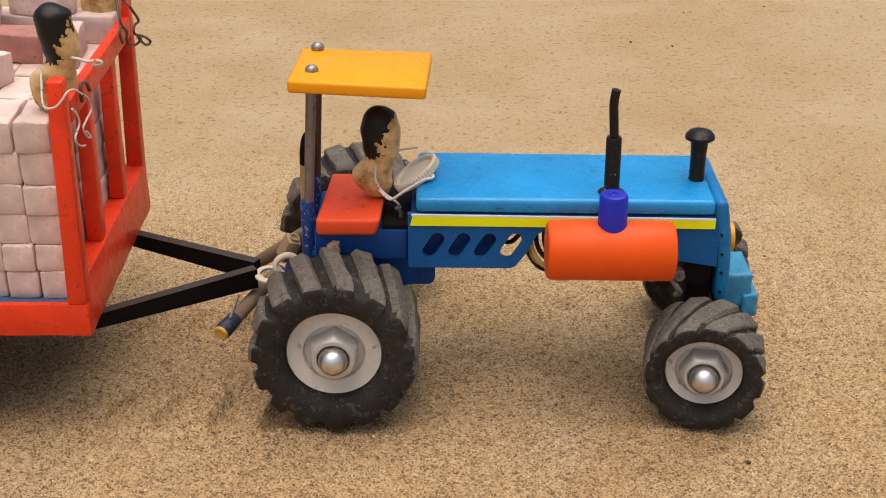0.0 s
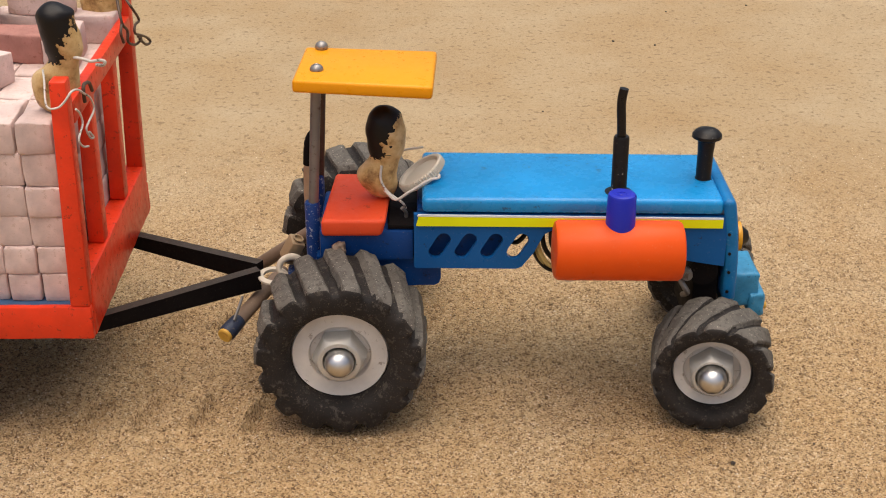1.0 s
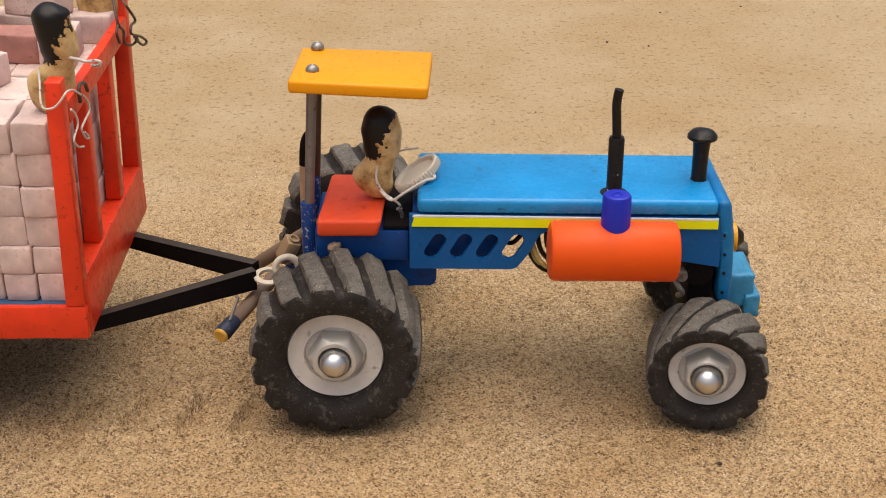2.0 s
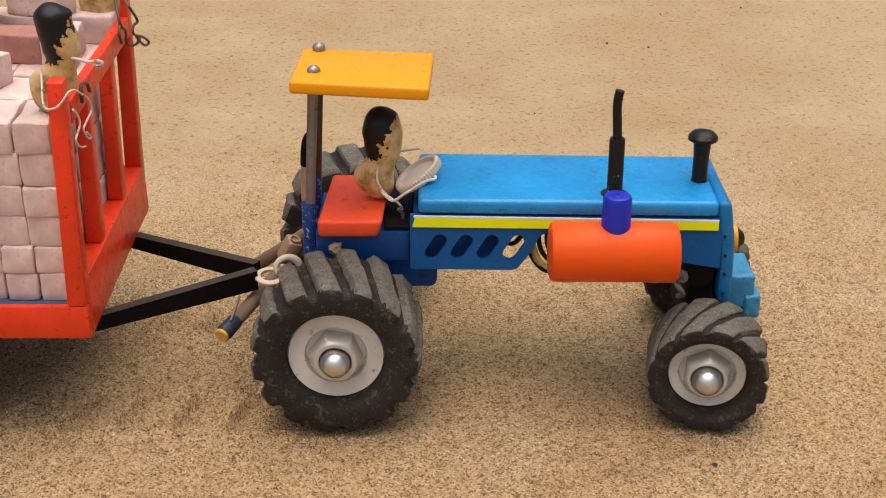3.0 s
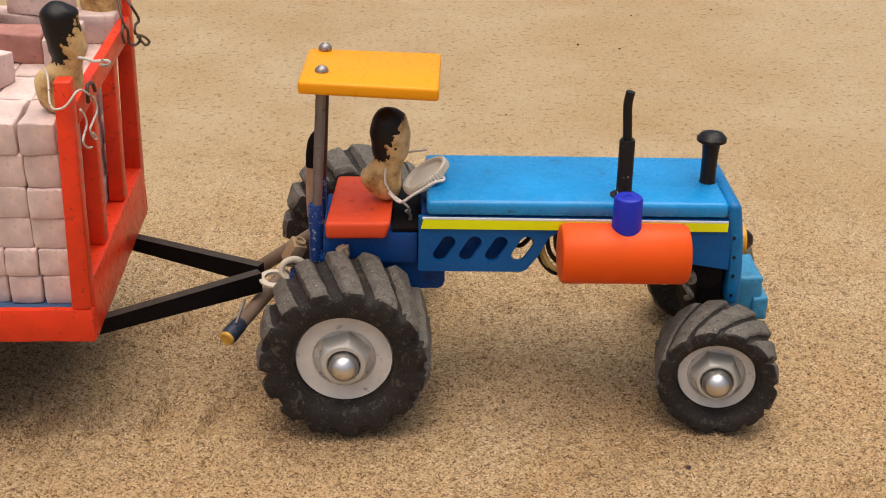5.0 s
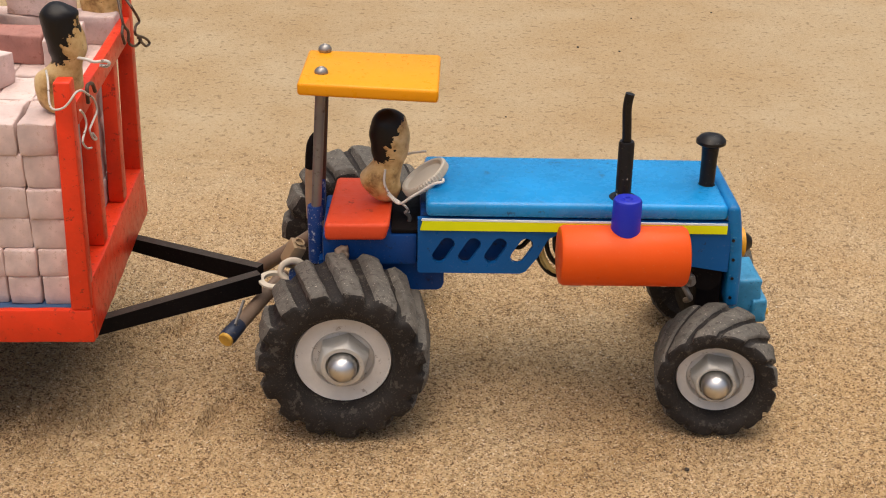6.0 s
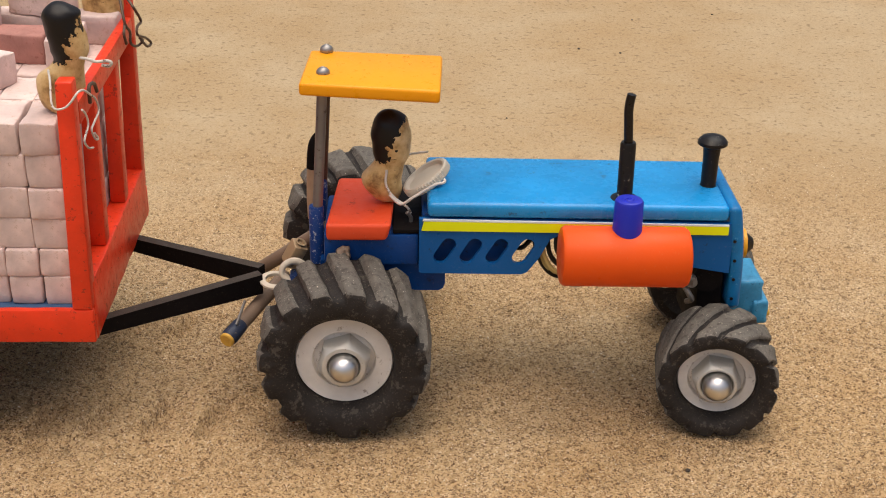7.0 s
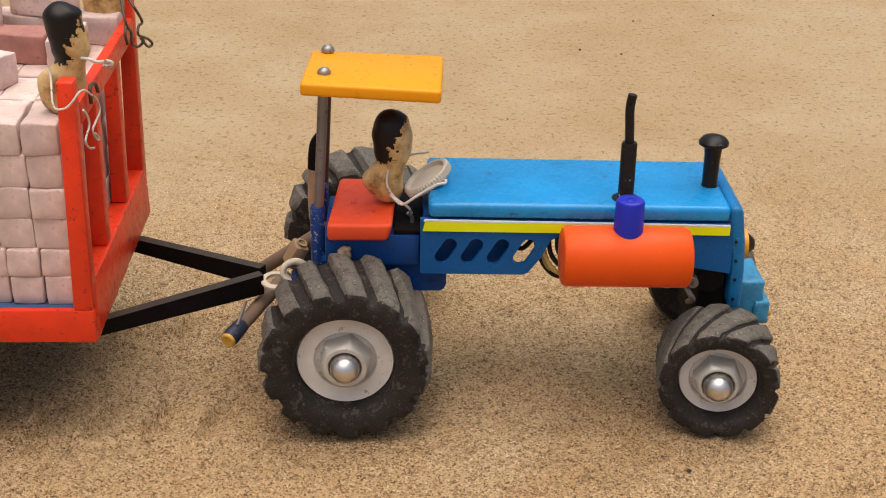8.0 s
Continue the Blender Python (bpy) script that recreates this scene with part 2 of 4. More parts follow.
M_CLAY = painted_clay("painted_clay")
M_CLAY.node_tree.nodes["Principled BSDF"].inputs["Specular IOR Level"].default_value = 0.25
M_WIRE = paint("white_wire", (0.72, 0.66, 0.58), 0.5, worn=(0.14, 0.09, 0.06), wear=0.25, tone=0.3, big=70, dust=0.05)
M_WIRE_DARK = paint("rusty_wire", (0.13, 0.085, 0.06), 0.5, metal=0.3, tone=0.4, big=150, dust=0.05)
M_CREAM = paint("cream_plastic", (0.64, 0.56, 0.44), 0.5, tone=0.15, dust=0.05, bump=0.05)
M_LENS = paint("lamp_amber", (0.80, 0.36, 0.02), 0.3, tone=0.15, dust=0.03)
M_CABLE_Y = paint("yellow_cable", (0.55, 0.42, 0.16), 0.45, tone=0.2, dust=0.04)
M_BED = paint("bed_blue", (0.06, 0.13, 0.26), 0.6, tone=0.3, dust=0.15)


# ---- mesh tools ----
def finish(bm, name, materials, smooth=35.0):
    bmesh.ops.recalc_face_normals(bm, faces=bm.faces)
    for e in bm.edges:
        if len(e.link_faces) == 2:
            e.smooth = e.calc_face_angle(0) < radians(smooth)
        else:
            e.smooth = False
    for f in bm.faces:
        f.smooth = True
    me = bpy.data.meshes.new(name)
    bm.to_mesh(me)
    bm.free()
    for m in materials if isinstance(materials, (list, tuple)) else [materials]:
        me.materials.append(m)
    return me


def part(name, bm, material, parent, label="", at=None, smooth=35.0):
    """Links a bmesh as one mesh object under a thing or a part."""
    ob = new(name, finish(bm, name, material, smooth))
    ob.parent = parent
    if at is not None:
        ob.matrix_basis = at
    return tagged(ob, label)


def thing(name, label, category, group="", at=None):
    ob = new(name)
    ob.empty_display_size = 0.01
    if at is not None:
        ob.matrix_basis = at
    return tagged(ob, label, category, group)


def box(bm, lo, hi, bevel=0.0, seg=2, m=None, mat=0):
    """A box from corner lo to corner hi with rounded edges."""
    tmp = bmesh.new()
    bmesh.ops.create_cube(tmp, size=1)
    c = [(a + b) / 2 for a, b in zip(lo, hi)]
    s = [abs(b - a) for a, b in zip(lo, hi)]
    for v in tmp.verts:
        v.co = Vector([c[i] + v.co[i] * s[i] for i in range(3)])
    if bevel:
        bmesh.ops.bevel(tmp, geom=tmp.edges[:], offset=bevel, segments=seg, profile=0.5, affect="EDGES")
    join(bm, tmp, m, mat)


def join(bm, tmp, m=None, mat=0):
    if m is not None:
        bmesh.ops.transform(tmp, matrix=m, verts=tmp.verts)
    made = {v: bm.verts.new(v.co) for v in tmp.verts}
    for f in tmp.faces:
        bm.faces.new([made[v] for v in f.verts]).material_index = mat
    tmp.free()


def ring_frame(axis):
    axis = Vector(axis).normalized()
    side = axis.orthogonal().normalized()
    return side, axis.cross(side)


def tube(bm, pts, radius, seg=10, mat=0, closed=True):
    """A round bar along the points; radius may be a list."""
    pts = [Vector(p) for p in pts]
    rad = radius if isinstance(radius, (list, tuple)) else [radius] * len(pts)
    rings = []
    side = None
    for i, p in enumerate(pts):
        d = (pts[min(i + 1, len(pts) - 1)] - pts[max(i - 1, 0)]).normalized()
        if side is None:
            side, up = ring_frame(d)
        else:
            side = (side - d * side.dot(d)).normalized()
            up = d.cross(side)
        rings.append([bm.verts.new(p + rad[i] * (math.cos(a) * side + math.sin(a) * up))
                      for a in (2 * math.pi * k / seg for k in range(seg))])
    for a, b in zip(rings, rings[1:]):
        for k in range(seg):
            bm.faces.new((a[k], a[(k + 1) % seg], b[(k + 1) % seg], b[k])).material_index = mat
    if closed:
        bm.faces.new(rings[0][::-1]).material_index = mat
        bm.faces.new(rings[-1]).material_index = mat


def lathe(bm, profile, origin=(0, 0, 0), axis=(0, 0, 1), seg=32, mat=0, start=0.0, wobble=0.0):
    """Turns (along, radius) pairs about an axis. Radius 0 closes the end."""
    axis = Vector(axis).normalized()
    side, up = ring_frame(axis)
    rings = []
    for h, r in profile:
        c = Vector(origin) + axis * h
        if r <= 1e-9:
            rings.append([bm.verts.new(c)])
        else:
            rings.append([bm.verts.new(c + r * (1 + wobble * noise.noise(Vector((k * 0.7, h * 300, 1.3)))) *
                                       (math.cos(a) * side + math.sin(a) * up))
                          for k, a in enumerate(start + 2 * math.pi * k / seg for k in range(seg))])
    for a, b in zip(rings, rings[1:]):
        for k in range(seg):
            j = (k + 1) % seg
            loop = [a[k % len(a)], a[j % len(a)], b[j % len(b)], b[k % len(b)]]
            uniq = []
            for v in loop:
                if v not in uniq:
                    uniq.append(v)
            if len(uniq) > 2:
                bm.faces.new(uniq).material_index = mat


def smooth_path(pts, steps=6):
    """Catmull-Rom through the points."""
    p = [Vector(q) for q in pts]
    p = [p[0] * 2 - p[1]] + p + [p[-1] * 2 - p[-2]]
    out = []
    for i in range(1, len(p) - 2):
        a, b, c, d = p[i - 1:i + 3]
        for k in range(steps):
            t = k / steps
            out.append(0.5 * (2 * b + (c - a) * t + (2 * a - 5 * b + 4 * c - d) * t * t + (3 * b - a - 3 * c + d) * t ** 3))
    out.append(p[-2])
    return out


def slab(bm, outline, holes, y0, y1, mat=0, bevel=0.0):
    """A plate in the xz plane with holes through it, from y0 to y1."""
    tmp = bmesh.new()
    edges = []
    for loop in (outline, *holes):
        vs = [tmp.verts.new((x, y0, z)) for x, z in loop]
        edges += [tmp.edges.new((a, b)) for a, b in zip(vs, vs[1:] + vs[:1])]
    bmesh.ops.triangle_fill(tmp, use_beauty=True, use_dissolve=False, edges=edges)
    got = bmesh.ops.extrude_face_region(tmp, geom=tmp.faces[:])
    bmesh.ops.translate(tmp, vec=(0, y1 - y0, 0), verts=[v for v in got["geom"] if isinstance(v, bmesh.types.BMVert)])
    join(bm, tmp, None, mat)


def capsule(cx, cz, length, width, lean, n=7):
    """Outline of a slanting slot; lean in degrees from upright, towards +x at the top."""
    pts = []
    for end in (1, -1):
        for k in range(n):
            a = math.pi * k / (n - 1) + (0 if end == 1 else math.pi)
            pts.append((math.cos(a) * width / 2, math.sin(a) * width / 2 + end * (length - width) / 2))
    s, c = math.sin(radians(lean)), math.cos(radians(lean))
    return [(cx + x * c + z * s, cz - x * s + z * c) for x, z in pts]


def droop(bm):
    """The body hangs a little nose down."""
    for v in bm.verts:
        v.co.z -= (v.co.x - 0.03) * 0.013


# ---- ground ----
def make_ground():
    """One sheet of sand to the horizon, finest where the tractor runs."""
    def lines(lo, hi, step, far):
        core = list(np.arange(lo, hi, step))
        d, right = step, [core[-1]]
        while right[-1] < far:
            d *= 1.22
            right.append(right[-1] + d)
        d, left = step, [core[0]]
        while left[-1] > -far:
            d *= 1.22
            left.append(left[-1] - d)
        return np.array(left[:0:-1] + core + right[1:])
    xs, ys = lines(-0.22, 0.32, 0.0011, 400.0), lines(-0.11, 0.36, 0.0011, 400.0)
    X, Y = np.meshgrid(xs, ys)
    rng = np.random.RandomState(4)

    def blur(a, n):
        for _ in range(3):
            for ax in (0, 1):
                a = sum(np.roll(a, k, ax) for k in range(-n, n + 1)) / (2 * n + 1)
        return a / max(a.std(), 1e-9)
    shape = X.shape
    near = np.clip(1 - np.maximum(np.maximum(-0.20 - X, X - 0.30), np.maximum(-0.09 - Y, Y - 0.34)) / 0.02, 0, 1)
    Z = 0.00026 * rng.randn(*shape) + 0.00028 * blur(rng.randn(*shape), 2) + 0.0004 * blur(rng.randn(*shape), 9)
    def noise_row(a):
        return np.sin(a * 1.3) + 0.6 * np.sin(a * 2.9 + 1.0)
    # wheel marks pressed into the sand behind the tractor
    for y_mid, half in ((0.011, 0.0125), (0.085, 0.011)):
        band = np.exp(-((Y - y_mid) / half) ** 4)
        behind = 1 / (1 + np.exp(np.clip((X + 0.016) / 0.005, -40, 40))) / (1 + np.exp(np.clip((-0.115 - X) / 0.012, -40, 40)))
        phase = (X + 0.0505 - 0.3 * (Y - y_mid)) / 0.0225 + 0.025 * noise_row(Y * 160)
        phase = phase - np.floor(phase + 0.5)
        Z += band * behind * (-0.0010 + 0.0046 * np.exp(-(phase / 0.12) ** 2) - 0.0032 * np.exp(-((phase - 0.20) / 0.10) ** 2))
    # sand pushed up round the wheels' tracks
    Z += 0.0009 * np.exp(-((Y + 0.004) / 0.004) ** 2) / (1 + np.exp(np.clip((X + 0.004) / 0.006, -40, 40))) / (1 + np.exp(np.clip((-0.115 - X) / 0.012, -40, 40)))
    Z = Z * near - 0.0006
    verts = np.stack([X, Y, Z], -1).reshape(-1, 3)
    ny, nx = shape
    i = (np.arange(ny - 1)[:, None] * nx + np.arange(nx - 1)[None, :]).reshape(-1)
    quads = np.stack([i, i + 1, i + nx + 1, i + nx], -1)
    me = bpy.data.meshes.new("ground")
    me.vertices.add(len(verts))
    me.vertices.foreach_set("co", verts.reshape(-1))
    me.loops.add(quads.size)
    me.loops.foreach_set("vertex_index", quads.reshape(-1))
    me.polygons.add(len(quads))
    me.polygons.foreach_set("loop_start", np.arange(0, quads.size, 4))
    me.polygons.foreach_set("use_smooth", np.ones(len(quads), bool))
    me.update(calc_edges=True)
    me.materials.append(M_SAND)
    tagged(new("ground", me), "flat tan sand ground with fine loose grains", "sand", kind="structure")


def make_grains():
    """Loose grains lying on the sand."""
    rng = np.random.RandomState(9)
    corners = np.array([(1, 0, 0), (-1, 0, 0), (0, 1, 0), (0, -1, 0), (0, 0, 1), (0, 0, -1)], float)
    tri = np.array([(0, 2, 4), (2, 1, 4), (1, 3, 4), (3, 0, 4), (2, 0, 5), (1, 2, 5), (3, 1, 5), (0, 3, 5)])
    n = 70000
    y = -0.13 + 0.42 * rng.rand(n) ** 1.7
    x = 0.05 + (rng.rand(n) - 0.5) * (0.44 + 0.62 * (y + 0.13))
    size = 0.00020 + 0.00028 * rng.rand(n) ** 4
    jig = corners[None] * (0.65 + 0.7 * rng.rand(n, 6, 1)) * size[:, None, None]
    a = rng.rand(n) * 6.28
    ca, sa = np.cos(a)[:, None], np.sin(a)[:, None]
    px = jig[..., 0] * ca - jig[..., 2] * sa
    pz = jig[..., 0] * sa + jig[..., 2] * ca
    v = np.stack([px + x[:, None], jig[..., 1] + y[:, None], pz - 0.0004 + size[:, None] * 0.3], -1).reshape(-1, 3)
    f = (tri[None] + 6 * np.arange(n)[:, None, None]).reshape(-1, 3)
    me = bpy.data.meshes.new("sand_grains")
    me.vertices.add(len(v))
    me.vertices.foreach_set("co", v.reshape(-1))
    me.loops.add(f.size)
    me.loops.foreach_set("vertex_index", f.reshape(-1))
    me.polygons.add(len(f))
    me.polygons.foreach_set("loop_start", np.arange(0, f.size, 3))
    me.update(calc_edges=True)
    me.materials.append(M_GRAIN)
    tagged(new("sand_grains", me), "loose coarse sand grains strewn on the ground", "sand", kind="stuff")


def make_pebbles():
    """The few dark crumbs that stand out on the sand."""
    bm = bmesh.new()
    bmesh.ops.create_icosphere(bm, subdivisions=2, radius=1)
    for v in bm.verts:
        v.co *= 0.8 + 0.45 * noise.noise(v.co * 1.7)
        v.co.z *= 0.6
    me = finish(bm, "pebble", M_PEBBLE, 50)
    for x, y, r in ((0.1805, 0.4966, 0.0013), (0.2097, 0.4873, 0.0011), (0.1615, -0.0264, 0.0012), (0.2972, 0.5871, 0.0010),
                    (0.231, 0.5703, 0.0009), (0.118, 0.353, 0.0008), (0.205, 0.150, 0.0008), (0.196, -0.014, 0.0006)):
        ob = new("pebble", me)
        ob.matrix_basis = pose(x, y, -0.0002, 0, 0, x * 900) @ Matrix.Diagonal((r, r, r, 1))
        tagged(ob, "small dark brown pebble lying on the sand", "pebble", "pebbles on the sand")


# ---- tractor ----
YC = 0.0475


def make_wheel(parent, radius, rim_r, width, lugs, shear, lug_h, phase, nut, bulge, fill, edge, label):
    """A wheel with its outer face at y = 0, its axle along y, and the tyre reaching inwards."""
    bm = bmesh.new()
    # rim: lip, flat ring, recess, hub
    lathe(bm, [(0.009, 0), (0.009, rim_r * 0.9), (0.0012, rim_r), (0.0004, rim_r * 0.992), (-0.0006, rim_r * 0.965), (-0.0004, rim_r * 0.93), (-0.0003, nut * 1.17), (0.0002, nut * 1.13),
               (0.0022, nut * 1.11), (0.0024, 0.0090), (0.0024, 0)], axis=(0, 1, 0), seg=64, wobble=0.006)
    wheel = part("wheel", bm, M_RIM, parent, label)
    # tyre: one moulded skin whose tread rises in slanting lugs with worn, rounded edges
    bm = bmesh.new()
    base = radius - lug_h
    side = base - rim_r
    span = width - bulge
    # place across, radius, share of the lug's height, across the tread from 0 to 1
    prof = [(0.004, rim_r - 0.0012, 0, 0), (0.0008, rim_r - 0.0002, 0, 0), (bulge * 0.5, rim_r + 0.0005, 0, 0), (bulge * 0.85, rim_r + side * 0.14, 0, 0), (bulge - 0.0004, rim_r + side * 0.34, 0, 0),
            (bulge - 0.0007, rim_r + side * 0.56, 0.05, -0.04), (bulge - 0.0005, rim_r + side * 0.74, 0.25 * edge, -0.03), (bulge - 0.0002, rim_r + side * 0.88, 0.6 * edge + 0.1, -0.02),
            (bulge + 0.0006, base - 0.0006, 0.75 * edge + 0.2, 0.01), (bulge + 0.0018, base - 0.0001, 0.45 + 0.5 * edge, 0.05), (bulge + 0.0034, base, 0.75 + 0.2 * edge, 0.10)]
    for k in range(1, 12):
        f = 0.10 + 0.82 * k / 11
        prof.append((bulge + span * f, base, 1.0 - 0.06 * abs(f - 0.5), f))
    prof += [(width - 0.0010, base - 0.0006, 0.6, 0.97), (width - 0.0002, base - 0.003, 0.25, 1.0), (width, rim_r + side * 0.5, 0, 1), (width - 0.003, rim_r - 0.001, 0, 1), (width - 0.004, rim_r * 0.3, 0, 1)]
    n = lugs * 18
    soft = 0.16
    rows, tops = [], []
    for y, r0, share, f in prof:
        ring, high = [], []
        for k in range(n):
            a = 2 * math.pi * k / n + phase + shear * (0.5 - f)
            u = (a - phase - shear * (0.5 - f)) * lugs / (2 * math.pi)
            i = round(u)
            jit = noise.noise(Vector(((i % lugs) * 1.9, radius * 100, 0.2)))
            d = abs(u - i - 0.05 * jit) * 2
            up = min(1.0, max(0.0, (fill + 0.12 * jit + soft - d) / (2 * soft)))
            up = up * up * (3 - 2 * up) * share
            worn = 1 - 0.14 * max(0.0, noise.noise(Vector((i * 3.1, f * 4, radius * 50))))
            r = r0 + lug_h * up * worn
            yy = y - (0.0012 * up * edge if 0 < share < 1 and f < 0.06 else 0)
            v = Vector((r * math.sin(a), yy, r * math.cos(a)))
            if f != 0 or share:
                v += 0.00045 * noise.noise_vector(v * 210) + 0.00022 * noise.noise_vector(v * 620)
            ring.append(bm.verts.new(v))
            high.append(up)
        rows.append(ring)
        tops.append(high)
    for j in range(len(rows) - 1):
        for k in range(n):
            q = (k + 1) % n
            face = bm.faces.new((rows[j][k], rows[j][q], rows[j + 1][q], rows[j + 1][k]))
            face.material_index = 1 if 8 <= j < 22 and tops[j][k] + tops[j][q] > 0.7 else 0
    bm.faces.new(rows[-1])
    part("tyre", bm, [M_RUBBER, M_TREAD], wheel, "worn black rubber tyre with chunky slanting lugs", smooth=50)
    # hexagon nut, turned round at its face, with a deep bore
    bm = bmesh.new()
    rings = []
    seg = 48
    for y, r, hexed in ((0.0024, nut, 1), (-0.0034, nut, 1), (-0.0046, nut * 0.93, 0.6), (-0.0056, nut * 0.83, 0.08), (-0.0061, nut * 0.78, 0), (-0.0062, nut * 0.74, 0), (-0.0060, 0.0066, 0), (-0.0050, 0.0063, 0), (-0.0015, 0.0062, 0)):
        ring = []
        for k in range(seg):
            a = phase + 2 * math.pi * k / seg
            m = (2 * math.pi * k / seg) % (math.pi / 3) - math.pi / 6
            rr = r * (1 - hexed + hexed * math.cos(math.pi / 6) / math.cos(m))
            ring.append(bm.verts.new((rr * math.sin(a), y, rr * math.cos(a))))
        rings.append(ring)
    for p, q in zip(rings, rings[1:]):
        for k in range(seg):
            bm.faces.new((p[k], p[(k + 1) % seg], q[(k + 1) % seg], q[k]))
    bm.faces.new(rings[-1])
    part("hex_nut", bm, M_NUT, wheel, "large zinc hexagon nut", smooth=24)
    bm = bmesh.new()
    r = 0.0057
    dome = [(-0.002, r * 0.98), (-0.0068, r)] + [(-0.0068 - r * 0.95 * math.sin(a), r * math.cos(a)) for a in (0.25, 0.5, 0.75, 1.0, 1.25, 1.45)] + [(-0.0068 - r * 0.95, 0)]
    lathe(bm, dome, axis=(0, 1, 0), seg=28)
    part("hub_cap", bm, M_CHROME, wheel, "shiny domed steel hub cap")
    return wheel


def make_tractor():
    tr = thing("toy_tractor", "handmade blue toy tractor with orange tank and yellow roof", "toy tractor")
    # hood
    bm = bmesh.new()
    box(bm, (0.0325, 0.0245, 0.0825), (0.1508, 0.0730, 0.0888), 0.0020, 3)
    droop(bm)
    part("hood", bm, M_BLUE, tr, "glossy bright blue hood")
    # side panels with slanting slots
    slots = [capsule(x, 0.0682, 0.0120, 0.0056, 31) for x in (0.0394, 0.0497, 0.0600, 0.0704)]
    outline = [(0.0293, 0.0818), (0.0293, 0.0588), (0.0300, 0.0582), (0.0700, 0.0582), (0.0722, 0.0592), (0.0768, 0.0655), (0.0806, 0.0735), (0.0835, 0.0752), (0.120, 0.0752),
               (0.1290, 0.0690), (0.1340, 0.0630), (0.1530, 0.0600), (0.1530, 0.0818)]
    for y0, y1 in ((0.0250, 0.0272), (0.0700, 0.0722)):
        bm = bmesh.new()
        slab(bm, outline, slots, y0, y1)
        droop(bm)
        part("side_panel", bm, M_BLUE_SIDE_SHADE, tr, "blue side panel with slanted slots")
    for y0, y1 in ((0.0240, 0.0250), (0.0722, 0.0732)):
        bm = bmesh.new()
        slab(bm, [(0.0302, 0.0772), (0.1508, 0.0772), (0.1508, 0.0808), (0.0312, 0.0812)], [], y0, y1)
        slab(bm, [(0.0306, 0.0813), (0.1508, 0.0809), (0.1508, 0.0815), (0.0310, 0.0820)], [], y0, y1, 1)
        droop(bm)
        part("stripe", bm, [M_STRIPE, M_WHITE_EDGE], tr, "lime yellow tape stripe")
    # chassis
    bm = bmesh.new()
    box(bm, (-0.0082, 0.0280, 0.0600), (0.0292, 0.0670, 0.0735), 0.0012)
    part("seat_mount", bm, M_BLUE_UNDER_SHADE, tr, "dark blue body under the seat")
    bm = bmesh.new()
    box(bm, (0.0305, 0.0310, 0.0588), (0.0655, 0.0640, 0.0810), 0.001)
    part("engine_block", bm, M_BLUE_UNDER_SHADE, tr, "dark blue engine block")
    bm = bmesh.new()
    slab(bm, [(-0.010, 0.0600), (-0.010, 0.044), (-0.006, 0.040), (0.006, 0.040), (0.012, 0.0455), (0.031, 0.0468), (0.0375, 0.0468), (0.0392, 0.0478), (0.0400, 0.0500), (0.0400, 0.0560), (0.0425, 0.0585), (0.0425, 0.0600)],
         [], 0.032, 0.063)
    part("gearbox", bm, M_BLUE_UNDER_SHADE, tr, "navy blue gearbox")
    bm = bmesh.new()
    tube(bm, [(0.0005, 0.022, 0.0339), (0.0040, 0.104, 0.0339)], 0.0045, 16)
    part("rear_axle", bm, M_BLACK, tr)
    bm = bmesh.new()
    box(bm, (-0.0032, -0.0330, -0.0032), (0.0032, 0.0330, 0.0032), 0.001)
    part("front_axle", bm, M_BLACK, tr, "", pose(0.1532, 0.0512, 0.0242, 0, 0, -8))
    bm = bmesh.new()
    box(bm, (0.1420, 0.0290, 0.0250), (0.1525, 0.0660, 0.0655), 0.0015)
    tube(bm, [(0.1455, 0.027, 0.055), (0.1455, 0.068, 0.055)], 0.0060, 20)
    part("axle_support", bm, M_BAR, tr, "black front axle bracket")
    bm = bmesh.new()
    lathe(bm, [(-0.001, 0), (-0.001, 0.0022), (0.003, 0.0026), (0.0034, 0)], (0.1385, 0.025, 0.0545), (0, 1, 0), 14)
    tube(bm, smooth_path([(0.1360, 0.027, 0.052), (0.138, 0.025, 0.049), (0.1395, 0.026, 0.046), (0.1385, 0.03, 0.043)]), 0.0012, 8)
    part("axle_screw", bm, M_GALV, tr, "dull steel screw and wire")
    bm = bmesh.new()
    box(bm, (0.066, 0.036, 0.0755), (0.144, 0.060, 0.0825), 0.001)
    droop(bm)
    part("inner_beam", bm, M_NAVY, tr)
    # radiator front, bumper, lamps
    bm = bmesh.new()
    box(bm, (0.1536, 0.0243, 0.0425), (0.1590, 0.0728, 0.0872), 0.0020, 3)
    bmesh.ops.bisect_plane(bm, geom=bm.verts[:] + bm.edges[:] + bm.faces[:], plane_co=(0, 0, 0.0600), plane_no=(0, 0, 1))
    for z in (0.0680, 0.0740, 0.0800):
        bmesh.ops.bisect_plane(bm, geom=bm.verts[:] + bm.edges[:] + bm.faces[:], plane_co=(0, 0, z), plane_no=(0, 0, 1))
    for v in bm.verts:
        v.co.x -= 2.6 * max(0.0, v.co.z - 0.0500) ** 2
    part("grille", bm, M_GRILLE, tr, "blue radiator front with chipped edges")
    for z in (0.0475, 0.0562, 0.0645, 0.0730):
        bm = bmesh.new()
        lathe(bm, [(0, 0), (0, 0.0007), (0.0006, 0.0006), (0.0007, 0)], (0.1550 - 2.6 * max(0.0, z - 0.0500) ** 2, 0.0236, z), (0, 1, 0), 8)
        part("tack", bm, M_BLACK, tr)
    bm = bmesh.new()
